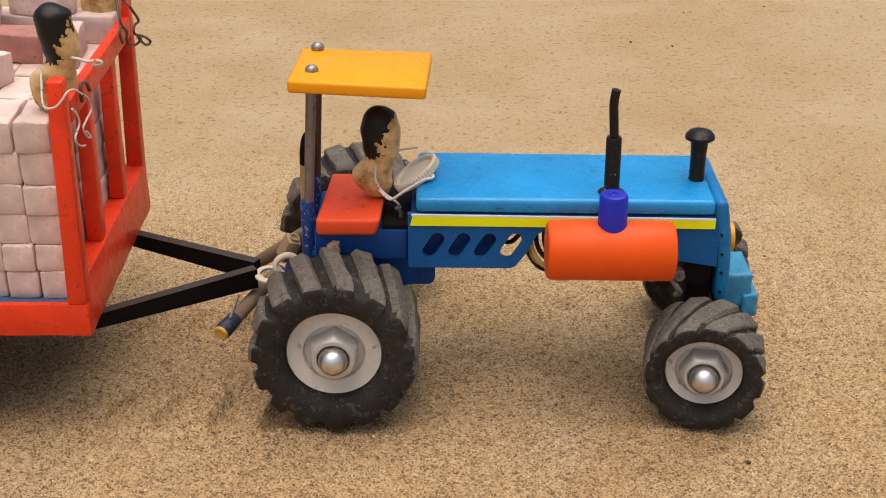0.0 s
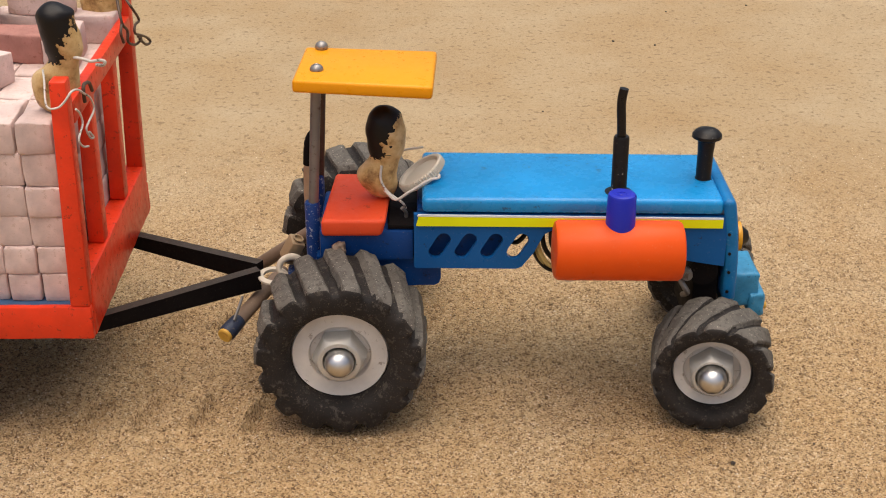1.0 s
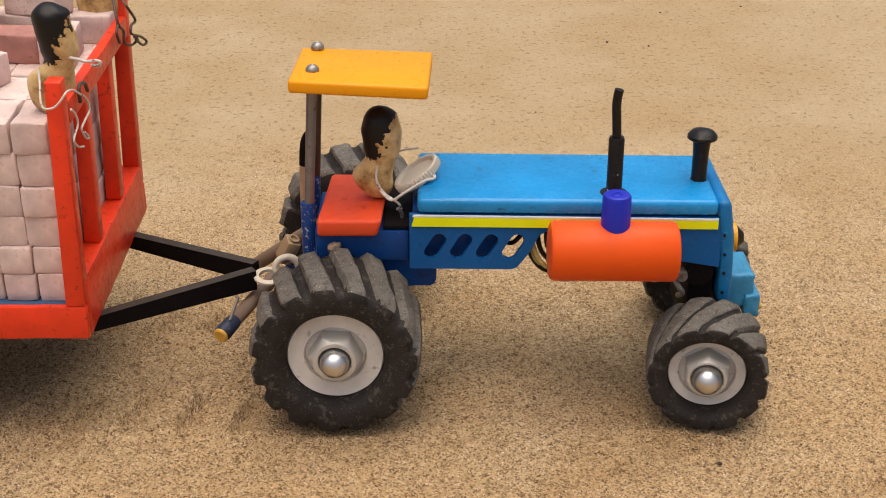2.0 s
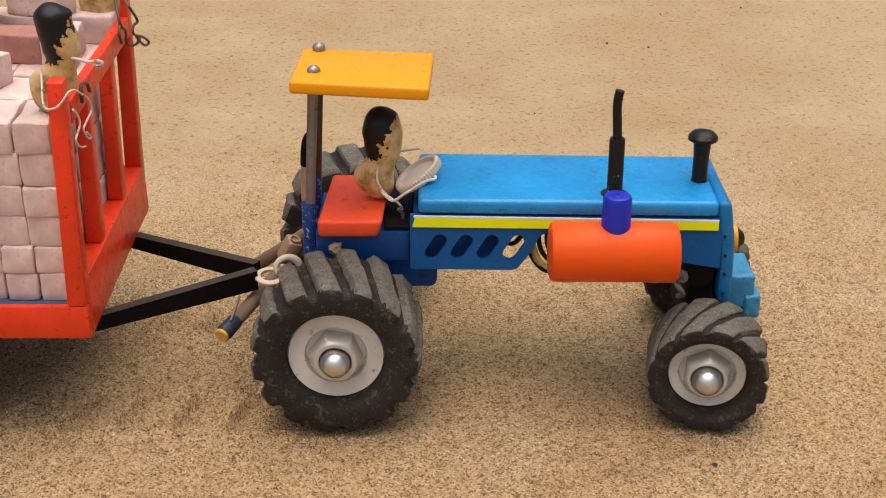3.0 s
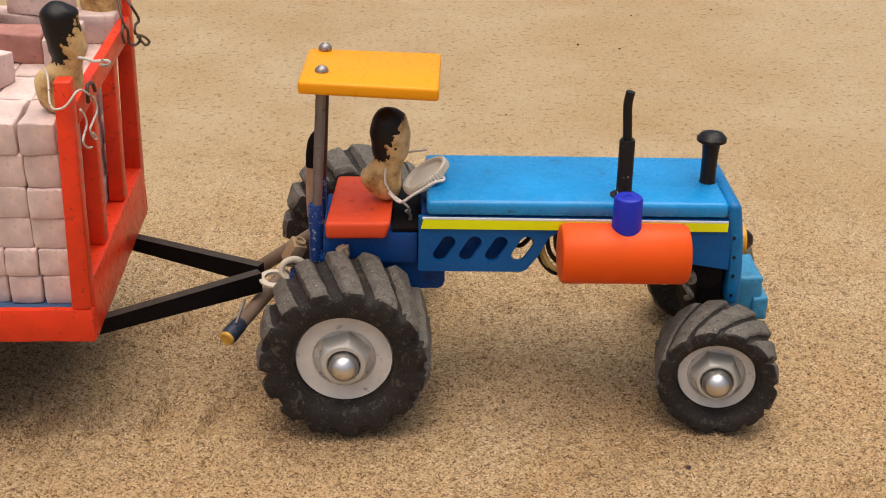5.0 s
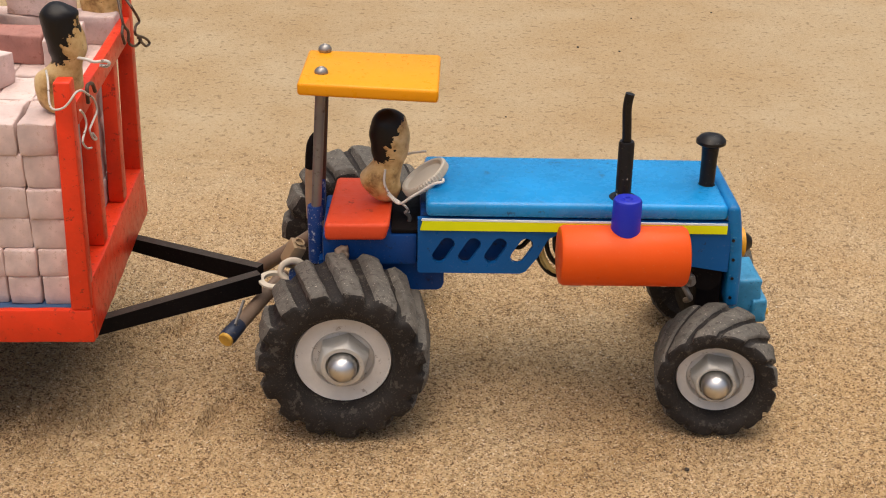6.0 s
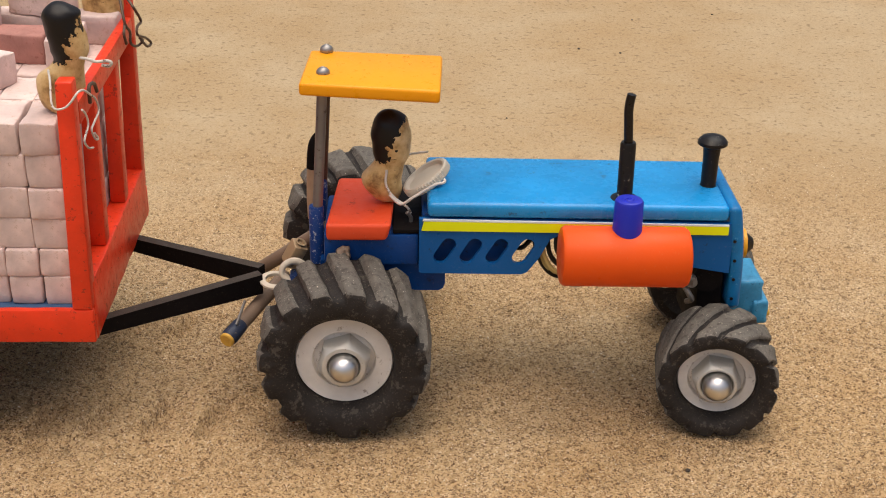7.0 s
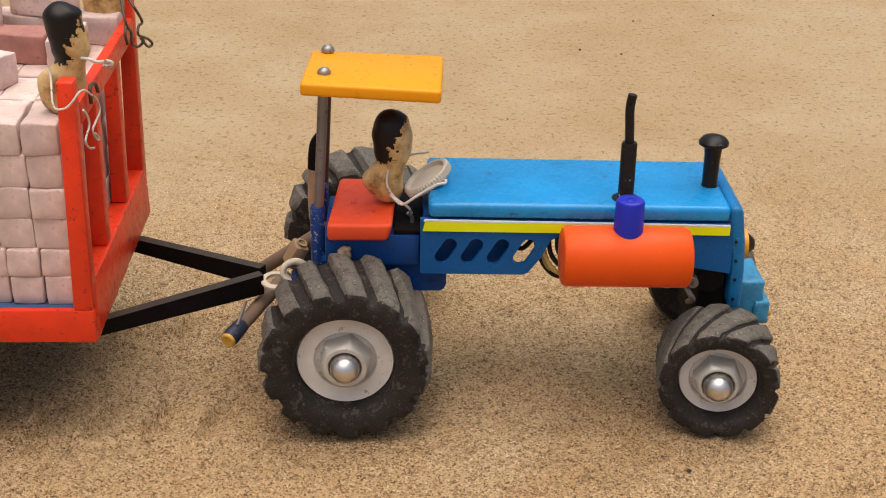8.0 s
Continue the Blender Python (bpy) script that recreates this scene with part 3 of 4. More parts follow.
    box(bm, (0.1560, 0.0345, 0.0345), (0.1708, 0.0570, 0.0498), 0.0012)
    box(bm, (0.1668, 0.0330, 0.0310), (0.1736, 0.0585, 0.0412), 0.0012)
    bmesh.ops.subdivide_edges(bm, edges=[e for e in bm.edges if e.calc_length() > 0.004], cuts=5, use_grid_fill=True)
    for v in bm.verts:
        v.co += 0.0005 * noise.noise_vector(v.co * 260) + 0.00025 * noise.noise_vector(v.co * 900)
    part("bumper", bm, M_CHIPPED, tr, "chipped light blue front weight block", smooth=50)
    bm = bmesh.new()
    lathe(bm, [(0, 0), (0, 0.0017), (0.0012, 0.0014), (0.0014, 0)], (0.1734, 0.0355, 0.0350), (1, 0, 0), 12)
    part("bolt", bm, M_PEGEND, tr, "yellow bolt head")
    for y in (0.0345, 0.0620):
        bm = bmesh.new()
        lathe(bm, [(0, 0), (0, 0.0058), (0.0016, 0.0060), (0.0018, 0.0050)], (0.1588, y, 0.0672), (1, 0, 0), 24)
        lathe(bm, [(0.0018, 0.0050), (0.0048, 0.0024), (0.0052, 0)], (0.1588, y, 0.0672), (1, 0, 0), 24, mat=1)
        part("headlamp", bm, [M_LENS, M_BLACK], tr, "amber ringed headlamp with dark lens")
    # tank and its cap
    bm = bmesh.new()
    R, x0, x1 = 0.0117, 0.0832, 0.1330
    lathe(bm, [(0, 0), (0, R - 0.0022), (0.0005, R - 0.0008), (0.0018, R), (x1 - x0 - 0.0018, R), (x1 - x0 - 0.0005, R - 0.0008), (x1 - x0, R - 0.0022), (x1 - x0, 0)],
          (x0, 0.0123, 0.0724), (1, 0, -0.012), 56)
    tank = part("fuel_tank", bm, M_TANK, tr, "orange plastic cylinder tank")
    bm = bmesh.new()
    lathe(bm, [(0, 0), (0, 0.0057), (0.0140, 0.0055), (0.0149, 0.0050), (0.0153, 0.0040), (0.0151, 0.0020), (0.0154, 0.0017), (0.0154, 0.0010), (0.0150, 0.0008), (0.0150, 0)], (0.1084, 0.0122, 0.0812), (0, 0, 1), 36)
    part("tank_cap", bm, M_CAP_BLUE, tank, "dark blue plastic cap")
    for x in (0.090, 0.1250):
        bm = bmesh.new()
        lathe(bm, [(0, 0), (0, 0.0030), (0.0016, 0.0034), (0.003, 0.0034), (0.003, 0)], (x, 0.0135, 0.0594), (0, 0, 1), 14)
        part("tank_foot", bm, M_CREAM, tank)
    # cables behind the tank
    for m, pts in ((M_BLACK, [(0.0730, 0.034, 0.0790), (0.0755, 0.031, 0.0690), (0.0790, 0.030, 0.0595), (0.0850, 0.030, 0.0545), (0.0930, 0.032, 0.0560), (0.100, 0.036, 0.064)]),
                   (M_CABLE_Y, [(0.0790, 0.032, 0.0790), (0.0782, 0.029, 0.0690), (0.0808, 0.028, 0.0610), (0.0860, 0.029, 0.0565), (0.094, 0.033, 0.0600)]),
                   (M_BLACK, [(0.0820, 0.032, 0.0790), (0.0805, 0.030, 0.0700), (0.0825, 0.029, 0.0630), (0.0880, 0.030, 0.0590), (0.096, 0.036, 0.064)]),
                   (M_CABLE_Y, [(0.0760, 0.033, 0.0770), (0.0768, 0.031, 0.0670), (0.0800, 0.030, 0.0585), (0.0870, 0.031, 0.0550), (0.096, 0.036, 0.062)]),
                   (M_BLACK, [(0.0655, 0.040, 0.0640), (0.0705, 0.038, 0.0630), (0.0745, 0.037, 0.0675), (0.080, 0.036, 0.0760)]),
                   (M_BLACK, [(0.0850, 0.031, 0.0790), (0.0838, 0.030, 0.0720), (0.0850, 0.029, 0.0650), (0.092, 0.032, 0.0620)])):
        bm = bmesh.new()
        tube(bm, smooth_path(pts), 0.0010, 8)
        part("cable", bm, m, tr, "yellowed cable" if m is M_CABLE_Y else "black cable")
    # exhaust and air intake
    bm = bmesh.new()
    lathe(bm, [(0, 0), (0, 0.0056), (0.0008, 0.0054), (0.0010, 0.0034), (0.0016, 0.0031), (0.0235, 0.0031), (0.0243, 0.0027), (0.0243, 0)], (0.1100, 0.0325, 0.0872), (-0.006, 0, 1), 24)
    exhaust = part("exhaust", bm, M_BLACK, tr, "black exhaust pipe with chipped paint")
    bm = bmesh.new()
    tube(bm, smooth_path([(0.1099, 0.0325, 0.1100), (0.1094, 0.0325, 0.1180), (0.1090, 0.0325, 0.1240), (0.1092, 0.0325, 0.1280), (0.1097, 0.0325, 0.1308)]), 0.0018, 14)
    part("tail_pipe", bm, M_BLACK, exhaust)
    bm = bmesh.new()
    lathe(bm, [(0, 0), (0, 0.0036), (0.001, 0.0031), (0.012, 0.0032), (0.017, 0.0036), (0.0178, 0.0050), (0.0184, 0.0060), (0.0196, 0.0059), (0.0212, 0.0045), (0.0220, 0.002), (0.0221, 0)],
          (0.1462, 0.0470, 0.0868), (0.0, 0, 1), 28)
    part("air_intake", bm, M_BLACK, tr, "black mushroom-topped air intake")
    # seat
    bm = bmesh.new()
    tmp = bmesh.new()
    bmesh.ops.create_cube(tmp, size=1)
    for v in tmp.verts:
        far = v.co.y > 0
        x = (-0.0072, 0.0186)[v.co.x > 0] if not far else (-0.0040, 0.0205)[v.co.x > 0]
        v.co = Vector((x - (0.0022 if v.co.x > 0 and v.co.z < 0 and not far else 0), 0.0715 if far else 0.0246, 0.0795 if v.co.z > 0 else (0.0732 if far else 0.0722)))
    bmesh.ops.bevel(tmp, geom=tmp.edges[:], offset=0.0016, segments=3, profile=0.5, affect="EDGES")
    bmesh.ops.subdivide_edges(tmp, edges=[e for e in tmp.edges if e.calc_length() > 0.015], cuts=6, use_grid_fill=True)
    for v in tmp.verts:
        if v.co.z > 0.079:
            v.co.z -= 0.0007 * math.exp(-((v.co.x - 0.006) / 0.008) ** 2 - ((v.co.y - 0.048) / 0.016) ** 2)
    join(bm, tmp)
    part("seat", bm, M_SEAT, tr, "worn orange-red wooden seat")
    # roof posts, roof and bolts
    for y, x, half, tilt, m in ((0.0400, -0.0111, 0.0020, 3.3, M_GALV), (0.0680, -0.0104, 0.0018, 3.0, M_RUSTPOST)):
        bm = bmesh.new()
        tube(bm, [(-0.0116, y, 0.0560), (-0.0116, y, 0.0800), (-0.0116, y, 0.0806)], [0.0030, 0.0030, 0.0027], 20)
        part("post_socket", bm, M_NAVY, tr, "chipped navy blue post socket")
        bm = bmesh.new()
        tube(bm, [(0, 0, 0), (0, 0, 0.0545)], half, 18)
        part("roof_post", bm, m, tr, "grey steel roof post" if m is M_GALV else "rusty brown roof post", pose(x, y, 0.0780, 0, tilt, 0))
        bm = bmesh.new()
        lathe(bm, [(0, 0), (0, 0.0023), (0.0008, 0.0027), (0.0018, 0.0026), (0.0027, 0.0019), (0.0032, 0.0010), (0.0029, 0.0007), (0.0029, 0)], (0, 0, 0), (0, 0, 1), 18)
        part("roof_bolt", bm, M_STEEL, tr, "round-headed steel roof bolt", pose(-0.0078, y + 0.0028, 0.1341, 0, 1.2, 0))
    # dark-tipped wooden rod standing behind the post
    bm = bmesh.new()
    tube(bm, smooth_path([(-0.0146, 0.0640, 0.0640), (-0.0145, 0.0640, 0.0760), (-0.0140, 0.0640, 0.0870)], 4), [0.0022, 0.0023, 0.0024, 0.0025, 0.0025, 0.0025, 0.0026, 0.0026, 0.0026], 16)
    rod = part("side_rod", bm, M_WOODTAN, tr, "tan wooden rod with a dark tip")
    bm = bmesh.new()
    tube(bm, smooth_path([(-0.0140, 0.0640, 0.0868), (-0.0135, 0.0640, 0.0945), (-0.0124, 0.0640, 0.1020)], 4), [0.0028, 0.0028, 0.0028, 0.0028, 0.0027, 0.0027, 0.0024, 0.0018, 0.0007], 16)
    part("rod_tip", bm, M_BAR, rod, "black painted tip")
    bm = bmesh.new()
    box(bm, (-0.0268, -0.0222, -0.0052), (0.0264, 0.0222, 0.0), 0.0013, 3)
    for v in bm.verts:
        if v.co.y < 0:
            v.co.y += 0.0010 * (0.0264 - v.co.x) / 0.053
            v.co.z += 0.0006 * (0.0264 - v.co.x) / 0.053 + 0.0004
    part("roof", bm, M_YELLOW, tr, "glossy orange-yellow wooden roof", pose(0.0114, 0.0500, 0.1338, 0, 1.2, -2.6))
    # steering wheel on its column
    bm = bmesh.new()
    n, prof = 96, [(-0.0006, 0.0), (-0.0006, 0.0080), (0.0007, 0.0088), (0.0009, 0.0098), (0.0002, 0.0106), (-0.0024, 0.0106), (-0.0029, 0.0098), (-0.0027, 0.0)]
    lathe(bm, prof, (0, 0, 0), (0, 0, 1), n)
    for v in bm.verts:
        rr = math.hypot(v.co.x, v.co.y)
        if rr > 0.0101:
            k = round(math.atan2(v.co.y, v.co.x) / (2 * math.pi / n))
            v.co.x *= 1 - 0.06 * (k % 2)
            v.co.y *= 1 - 0.06 * (k % 2)
    wheel = part("steering_wheel", bm, M_CREAM, tr, "cream plastic bottle-cap steering wheel", pose(0.0318, 0.0475, 0.0905, 0, -35, 0), smooth=12)
    bm = bmesh.new()
    tube(bm, [(0.0330, 0.0475, 0.0885), (0.0400, 0.0475, 0.0800)], 0.0016, 10)
    part("steering_column", bm, M_BLACK, tr)
    # levers
    bm = bmesh.new()
    tube(bm, smooth_path([(0.0255, 0.036, 0.0720), (0.0262, 0.036, 0.0770), (0.0245, 0.035, 0.0800)]), 0.0008, 8)
    part("lever", bm, M_STEEL, tr)
    bm = bmesh.new()
    box(bm, (0.0190, 0.0285, 0.0737), (0.0322, 0.0665, 0.0755), 0.0004)
    part("footplate", bm, M_BAR, tr)
    # three-point linkage
    for (a, b) in (((-0.0470, 0.0210, 0.0304), (-0.0270, 0.0600, 0.0390)), ((-0.0464, 0.0760, 0.0290), (-0.0080, 0.0640, 0.0600))):
        a, b = Vector(a), Vector(b)
        d = (b - a).normalized()
        bm = bmesh.new()
        tube(bm, [a, b], 0.0030, 14)
        arm = part("link_arm", bm, M_WOODROD, tr, "dusty brown wooden linkage arm")
        bm = bmesh.new()
        tube(bm, [a - d * 0.0002, a + d * 0.0012, a + d * 0.0085, a + d * 0.0095], [0.0031, 0.0036, 0.0033, 0.0031], 16)
        part("tape_band", bm, M_TAPE, arm, "navy tape band")
        bm = bmesh.new()
        lathe(bm, [(0, 0.0031), (0.0012, 0.0031), (0.0016, 0.0026), (0.0012, 0.0008), (0.0016, 0)], a, -d, 18)
        part("peg_end", bm, M_PEGEND, arm, "ochre yellow peg end")
    bm = bmesh.new()
    tube(bm, [(-0.0438, 0.0245, 0.0350), (-0.0405, 0.0300, 0.0430)], 0.0006, 8)
    part("link_wire", bm, M_STEEL, tr)
    bm = bmesh.new()
    box(bm, (-0.0030, -0.0034, -0.0055), (0.0030, 0.0034, 0.0062), 0.0008)
    lathe(bm, [(0, 0.0018), (0.0008, 0.0024), (0.0008, 0.0016), (-0.003, 0.0015), (-0.003, 0)], (0, 0, 0.0063), (0, 0, 1), 14)
    lathe(bm, [(0, 0.0020), (0.001, 0.0025), (0.001, 0.0017), (-0.003, 0.0016), (-0.003, 0)], (-0.0002, -0.0034, -0.002), (0, -1, 0), 14)
    part("top_link", bm, M_BRASS, tr, "brass terminal block", pose(-0.0222, 0.0540, 0.0520, 20, 20, 25))
    bm = bmesh.new()
    box(bm, (-0.0240, 0.0400, 0.0400), (-0.0090, 0.0550, 0.0450), 0.001)
    part("hitch_block", bm, M_NAVY, tr)
    bm = bmesh.new()
    hook = smooth_path([(-0.0165, 0.0470, 0.0440), (-0.0178, 0.0470, 0.0500), (-0.0215, 0.0462, 0.0527), (-0.0256, 0.0442, 0.0518), (-0.0266, 0.0425, 0.0485), (-0.0240, 0.0412, 0.0462)], 4)
    tube(bm, hook, [0.0019 - 0.0010 * k / len(hook) for k in range(len(hook))], 12)
    part("tow_hook", bm, M_CREAM, tr, "white hook of the tow hitch")
    # dried clay blob beside the seat
    bm = bmesh.new()
    bmesh.ops.create_icosphere(bm, subdivisions=3, radius=0.0030)
    for v in bm.verts:
        v.co *= 1 + 0.5 * noise.noise(v.co * 500)
        v.co += Vector((0.0000, 0.0262, 0.0665))
    part("fender_peg", bm, M_WOODROD, tr)
    # wheels: the front pair is steered a little to the right
    wheels = []
    for name, near, far, steer, r, rim, w, lugs, shear, lh, ph, nut, bulge, fill, edge in (
            ("rear", (0.0004, -0.0006, 0.0337), (0.0034, 0.1280, 0.0350), 0, 0.0339, 0.0192, 0.0280, 15, 0.30, 0.0038, 0.05, 0.0106, -0.0066, 0.60, 0.62),
            ("front", (0.1470, 0.0020, 0.0237), (0.1602, 0.1010, 0.0237), -10, 0.0240, 0.0156, 0.0200, 12, -0.85, 0.0020, 0.52, 0.0098, -0.0070, 0.78, 0.85)):
        a = make_wheel(tr, r, rim, w, lugs, shear, lh, ph, nut, bulge, fill, edge, name + " wheel with a pale grey rim")
        a.matrix_basis = pose(*near, 0, 0, steer)
        if name == "rear":
            b = make_wheel(tr, 0.0352, rim, w, lugs, shear, lh, ph + 0.2, nut, bulge, 0.72, 0.15, name + " wheel with a pale grey rim")
            b.matrix_basis = pose(*far, 0, 0, 180 + steer)
        else:
            b = copy_thing(a, pose(*far, 0, 0, 180 + steer))
        wheels += [(a, near, steer, 1), (b, far, 180 + steer, -1)]
    return tr, wheels


# ---- clay figures ----
def make_doll(name, label, spine, wires, at):
    """A plain clay figurine with painted black hair and wire limbs, one mesh. spine: height, middle, half width, half depth, in millimetres."""
    bm = bmesh.new()
    path = smooth_path([(m / 1000, z / 1000, 0) for z, m, _, _ in spine], 5)
    sizes = smooth_path([(a / 1000, b / 1000, 0) for _, _, a, b in spine], 5)
    n = 40
    rings = []
    for p, r in zip(path, sizes):
        ring = []
        for k in range(n):
            a = 2 * math.pi * k / n
            v = Vector((p.x + max(r.x, 0.0002) * math.cos(a), max(r.y, 0.0002) * math.sin(a), p.y))
            ring.append(bm.verts.new(v + 0.0005 * noise.noise_vector(v * 190)))
        rings.append(ring)
    for a, b in zip(rings, rings[1:]):
        for k in range(n):
            bm.faces.new((a[k], a[(k + 1) % n], b[(k + 1) % n], b[k]))
    bm.faces.new(rings[0][::-1])
    bm.faces.new(rings[-1])
    for pts, mat, r in wires:
        tube(bm, smooth_path([[v / 1000 for v in p] for p in pts], 4), r, 8, mat - 1)
    ob = new(name, finish(bm, name, [M_CLAY, M_WIRE, M_WIRE_DARK], 60))
    ob.matrix_basis = at
    return tagged(ob, label, "clay doll", "clay dolls")


def make_dolls():
    dolls = []
    # height, middle, half width, half depth
    spine = [(0.0, 2.6, 0.3, 0.3), (0.4, 2.4, 2.4, 2.4), (2.0, 1.8, 4.6, 4.6), (6.0, 0.4, 7.2, 6.6), (10.5, -0.5, 8.1, 7.2), (14.0, 0.5, 7.4, 6.4), (17.0, 2.6, 6.2, 5.8),
             (20.0, 3.2, 6.9, 6.4), (25.0, 3.4, 7.8, 7.2), (30.0, 3.2, 8.0, 7.4), (35.0, 3.0, 6.6, 6.2), (38.0, 2.9, 4.0, 4.0), (39.3, 2.9, 1.4, 1.4), (39.5, 2.9, 0.3, 0.3)]
    wires = [([(1.5, -6.9, 16.5), (1.2, -8.2, 11.0), (4.0, -9.0, 6.0), (9.5, -9.6, 1.8), (11.0, -9.2, -1.0)], 2, 0.0005),
             ([(2.5, -8.6, 6.8), (7.0, -11.0, 3.6), (12.0, -12.5, 7.2), (20.0, -13.0, 12.7), (24.0, -13.0, 13.9), (24.2, -12.0, 14.9)], 2, 0.0006),
             ([(4.0, 6.0, 15.0), (10.0, 8.0, 17.0), (18.0, 7.5, 18.5)], 2, 0.0005)]
    dolls.append(("tractor", make_doll("clay_doll", "clay driver doll with black painted hair on the tractor seat", spine, wires,
                                       pose(0.0150, 0.0475, 0.0793))))
    spine2 = [(0.0, -2.0, 0.3, 0.3), (0.3, -2.0, 5.5, 4.4), (3.0, -2.0, 7.6, 6.0), (9.0, -2.2, 8.6, 6.6), (13.5, -1.8, 8.2, 6.2), (16.5, 0.6, 6.2, 5.4), (19.0, 1.8, 5.6, 5.2), (23.0, 2.2, 6.7, 6.2),
              (28.0, 1.5, 6.8, 6.6), (33.0, 0.4, 6.6, 6.4), (36.5, 0.6, 6.2, 5.8), (38.8, 0.2, 3.6, 3.4), (39.6, 0.0, 1.2, 1.2), (39.7, 0.0, 0.3, 0.3)]
    ox, oy, oz = -97.0, 12.0, 131.0

    def local(pts):
        return [(x - ox, y - oy, z - oz) for x, y, z in pts]
    wires2 = [(local([(-101.5, 5.5, 148.0), (-99.0, -3.0, 147.0), (-96.8, -11.8, 140.9), (-93.1, -12.0, 140.3), (-90.3, -12.0, 142.6), (-88.0, -10.5, 145.6), (-87.6, -3.6, 143.9), (-87.0, 2.1, 140.4), (-87.0, 10.1, 135.7),
                      (-87.0, 13.0, 130.4), (-87.0, 4.3, 129.1), (-87.0, -0.7, 128.0), (-87.0, 3.7, 122.9), (-87.0, 7.9, 121.5), (-87.0, 3.0, 125.5)]), 2, 0.0004),
              (local([(-92.5, 8.5, 152.0), (-88.0, 8.0, 151.4), (-85.0, 8.0, 150.4), (-81.5, 8.0, 150.8), (-79.8, 8.0, 150.2), (-80.6, 8.0, 148.9), (-83.2, 8.0, 149.2)]), 2, 0.0006),
              (local([(-87.2, -10.5, 139.3), (-87.2, -5.4, 135.4), (-87.2, -4.2, 131.1), (-87.4, -10.7, 128.1), (-87.4, -6.3, 123.6), (-87.4, 0.7, 120.8)]), 2, 0.0004)]
    dolls.append(("trailer", make_doll("clay_doll", "clay doll with black painted hair beside the trailer rail", spine2, wires2,
                                       pose(ox / 1000, oy / 1000, oz / 1000))))
    ox, oy, oz = -99.0, 100.0, 137.5
    wires3 = [(local([(-94.0, 94.0, 152.0), (-90.0, 80.0, 153.0), (-87.2, 72.6, 144.6), (-87.2, 80.6, 139.0), (-87.2, 80.5, 134.2), (-87.2, 92.7, 129.0), (-87.2, 105.1, 127.5), (-87.2, 99.3, 130.4)]), 3, 0.00058),
              (local([(-93.5, 100.0, 151.0), (-86.5, 87.6, 147.3), (-86.0, 99.1, 137.9), (-86.0, 91.0, 138.2), (-86.0, 89.4, 135.0), (-86.0, 106.5, 128.3), (-86.0, 117.5, 122.5), (-86.0, 108.5, 123.9), (-86.0, 96.5, 130.3)]), 3, 0.00058),
              (local([(-87.5, 73.5, 144.4), (-87.2, 68.9, 141.5), (-87.4, 72.8, 136.4)]), 3, 0.00058)]
    dolls.append(("trailer", make_doll("clay_doll", "clay doll with rusty wire limbs on the trailer's front rail", spine2, wires3,
                                       pose(ox / 1000, oy / 1000, oz / 1000))))
    return dolls


# ---- trailer ----
BED = 0.0588
X_BACK = -0.2000


def lean(bm):
    """The stakes lean forward and grow thinner upwards."""
    for v in bm.verts:
        up = max(0.0, v.co.z - 0.060)
        v.co.x = -0.0950 + (v.co.x + 0.0950) * (1 - 2.4 * up) + up * 0.024


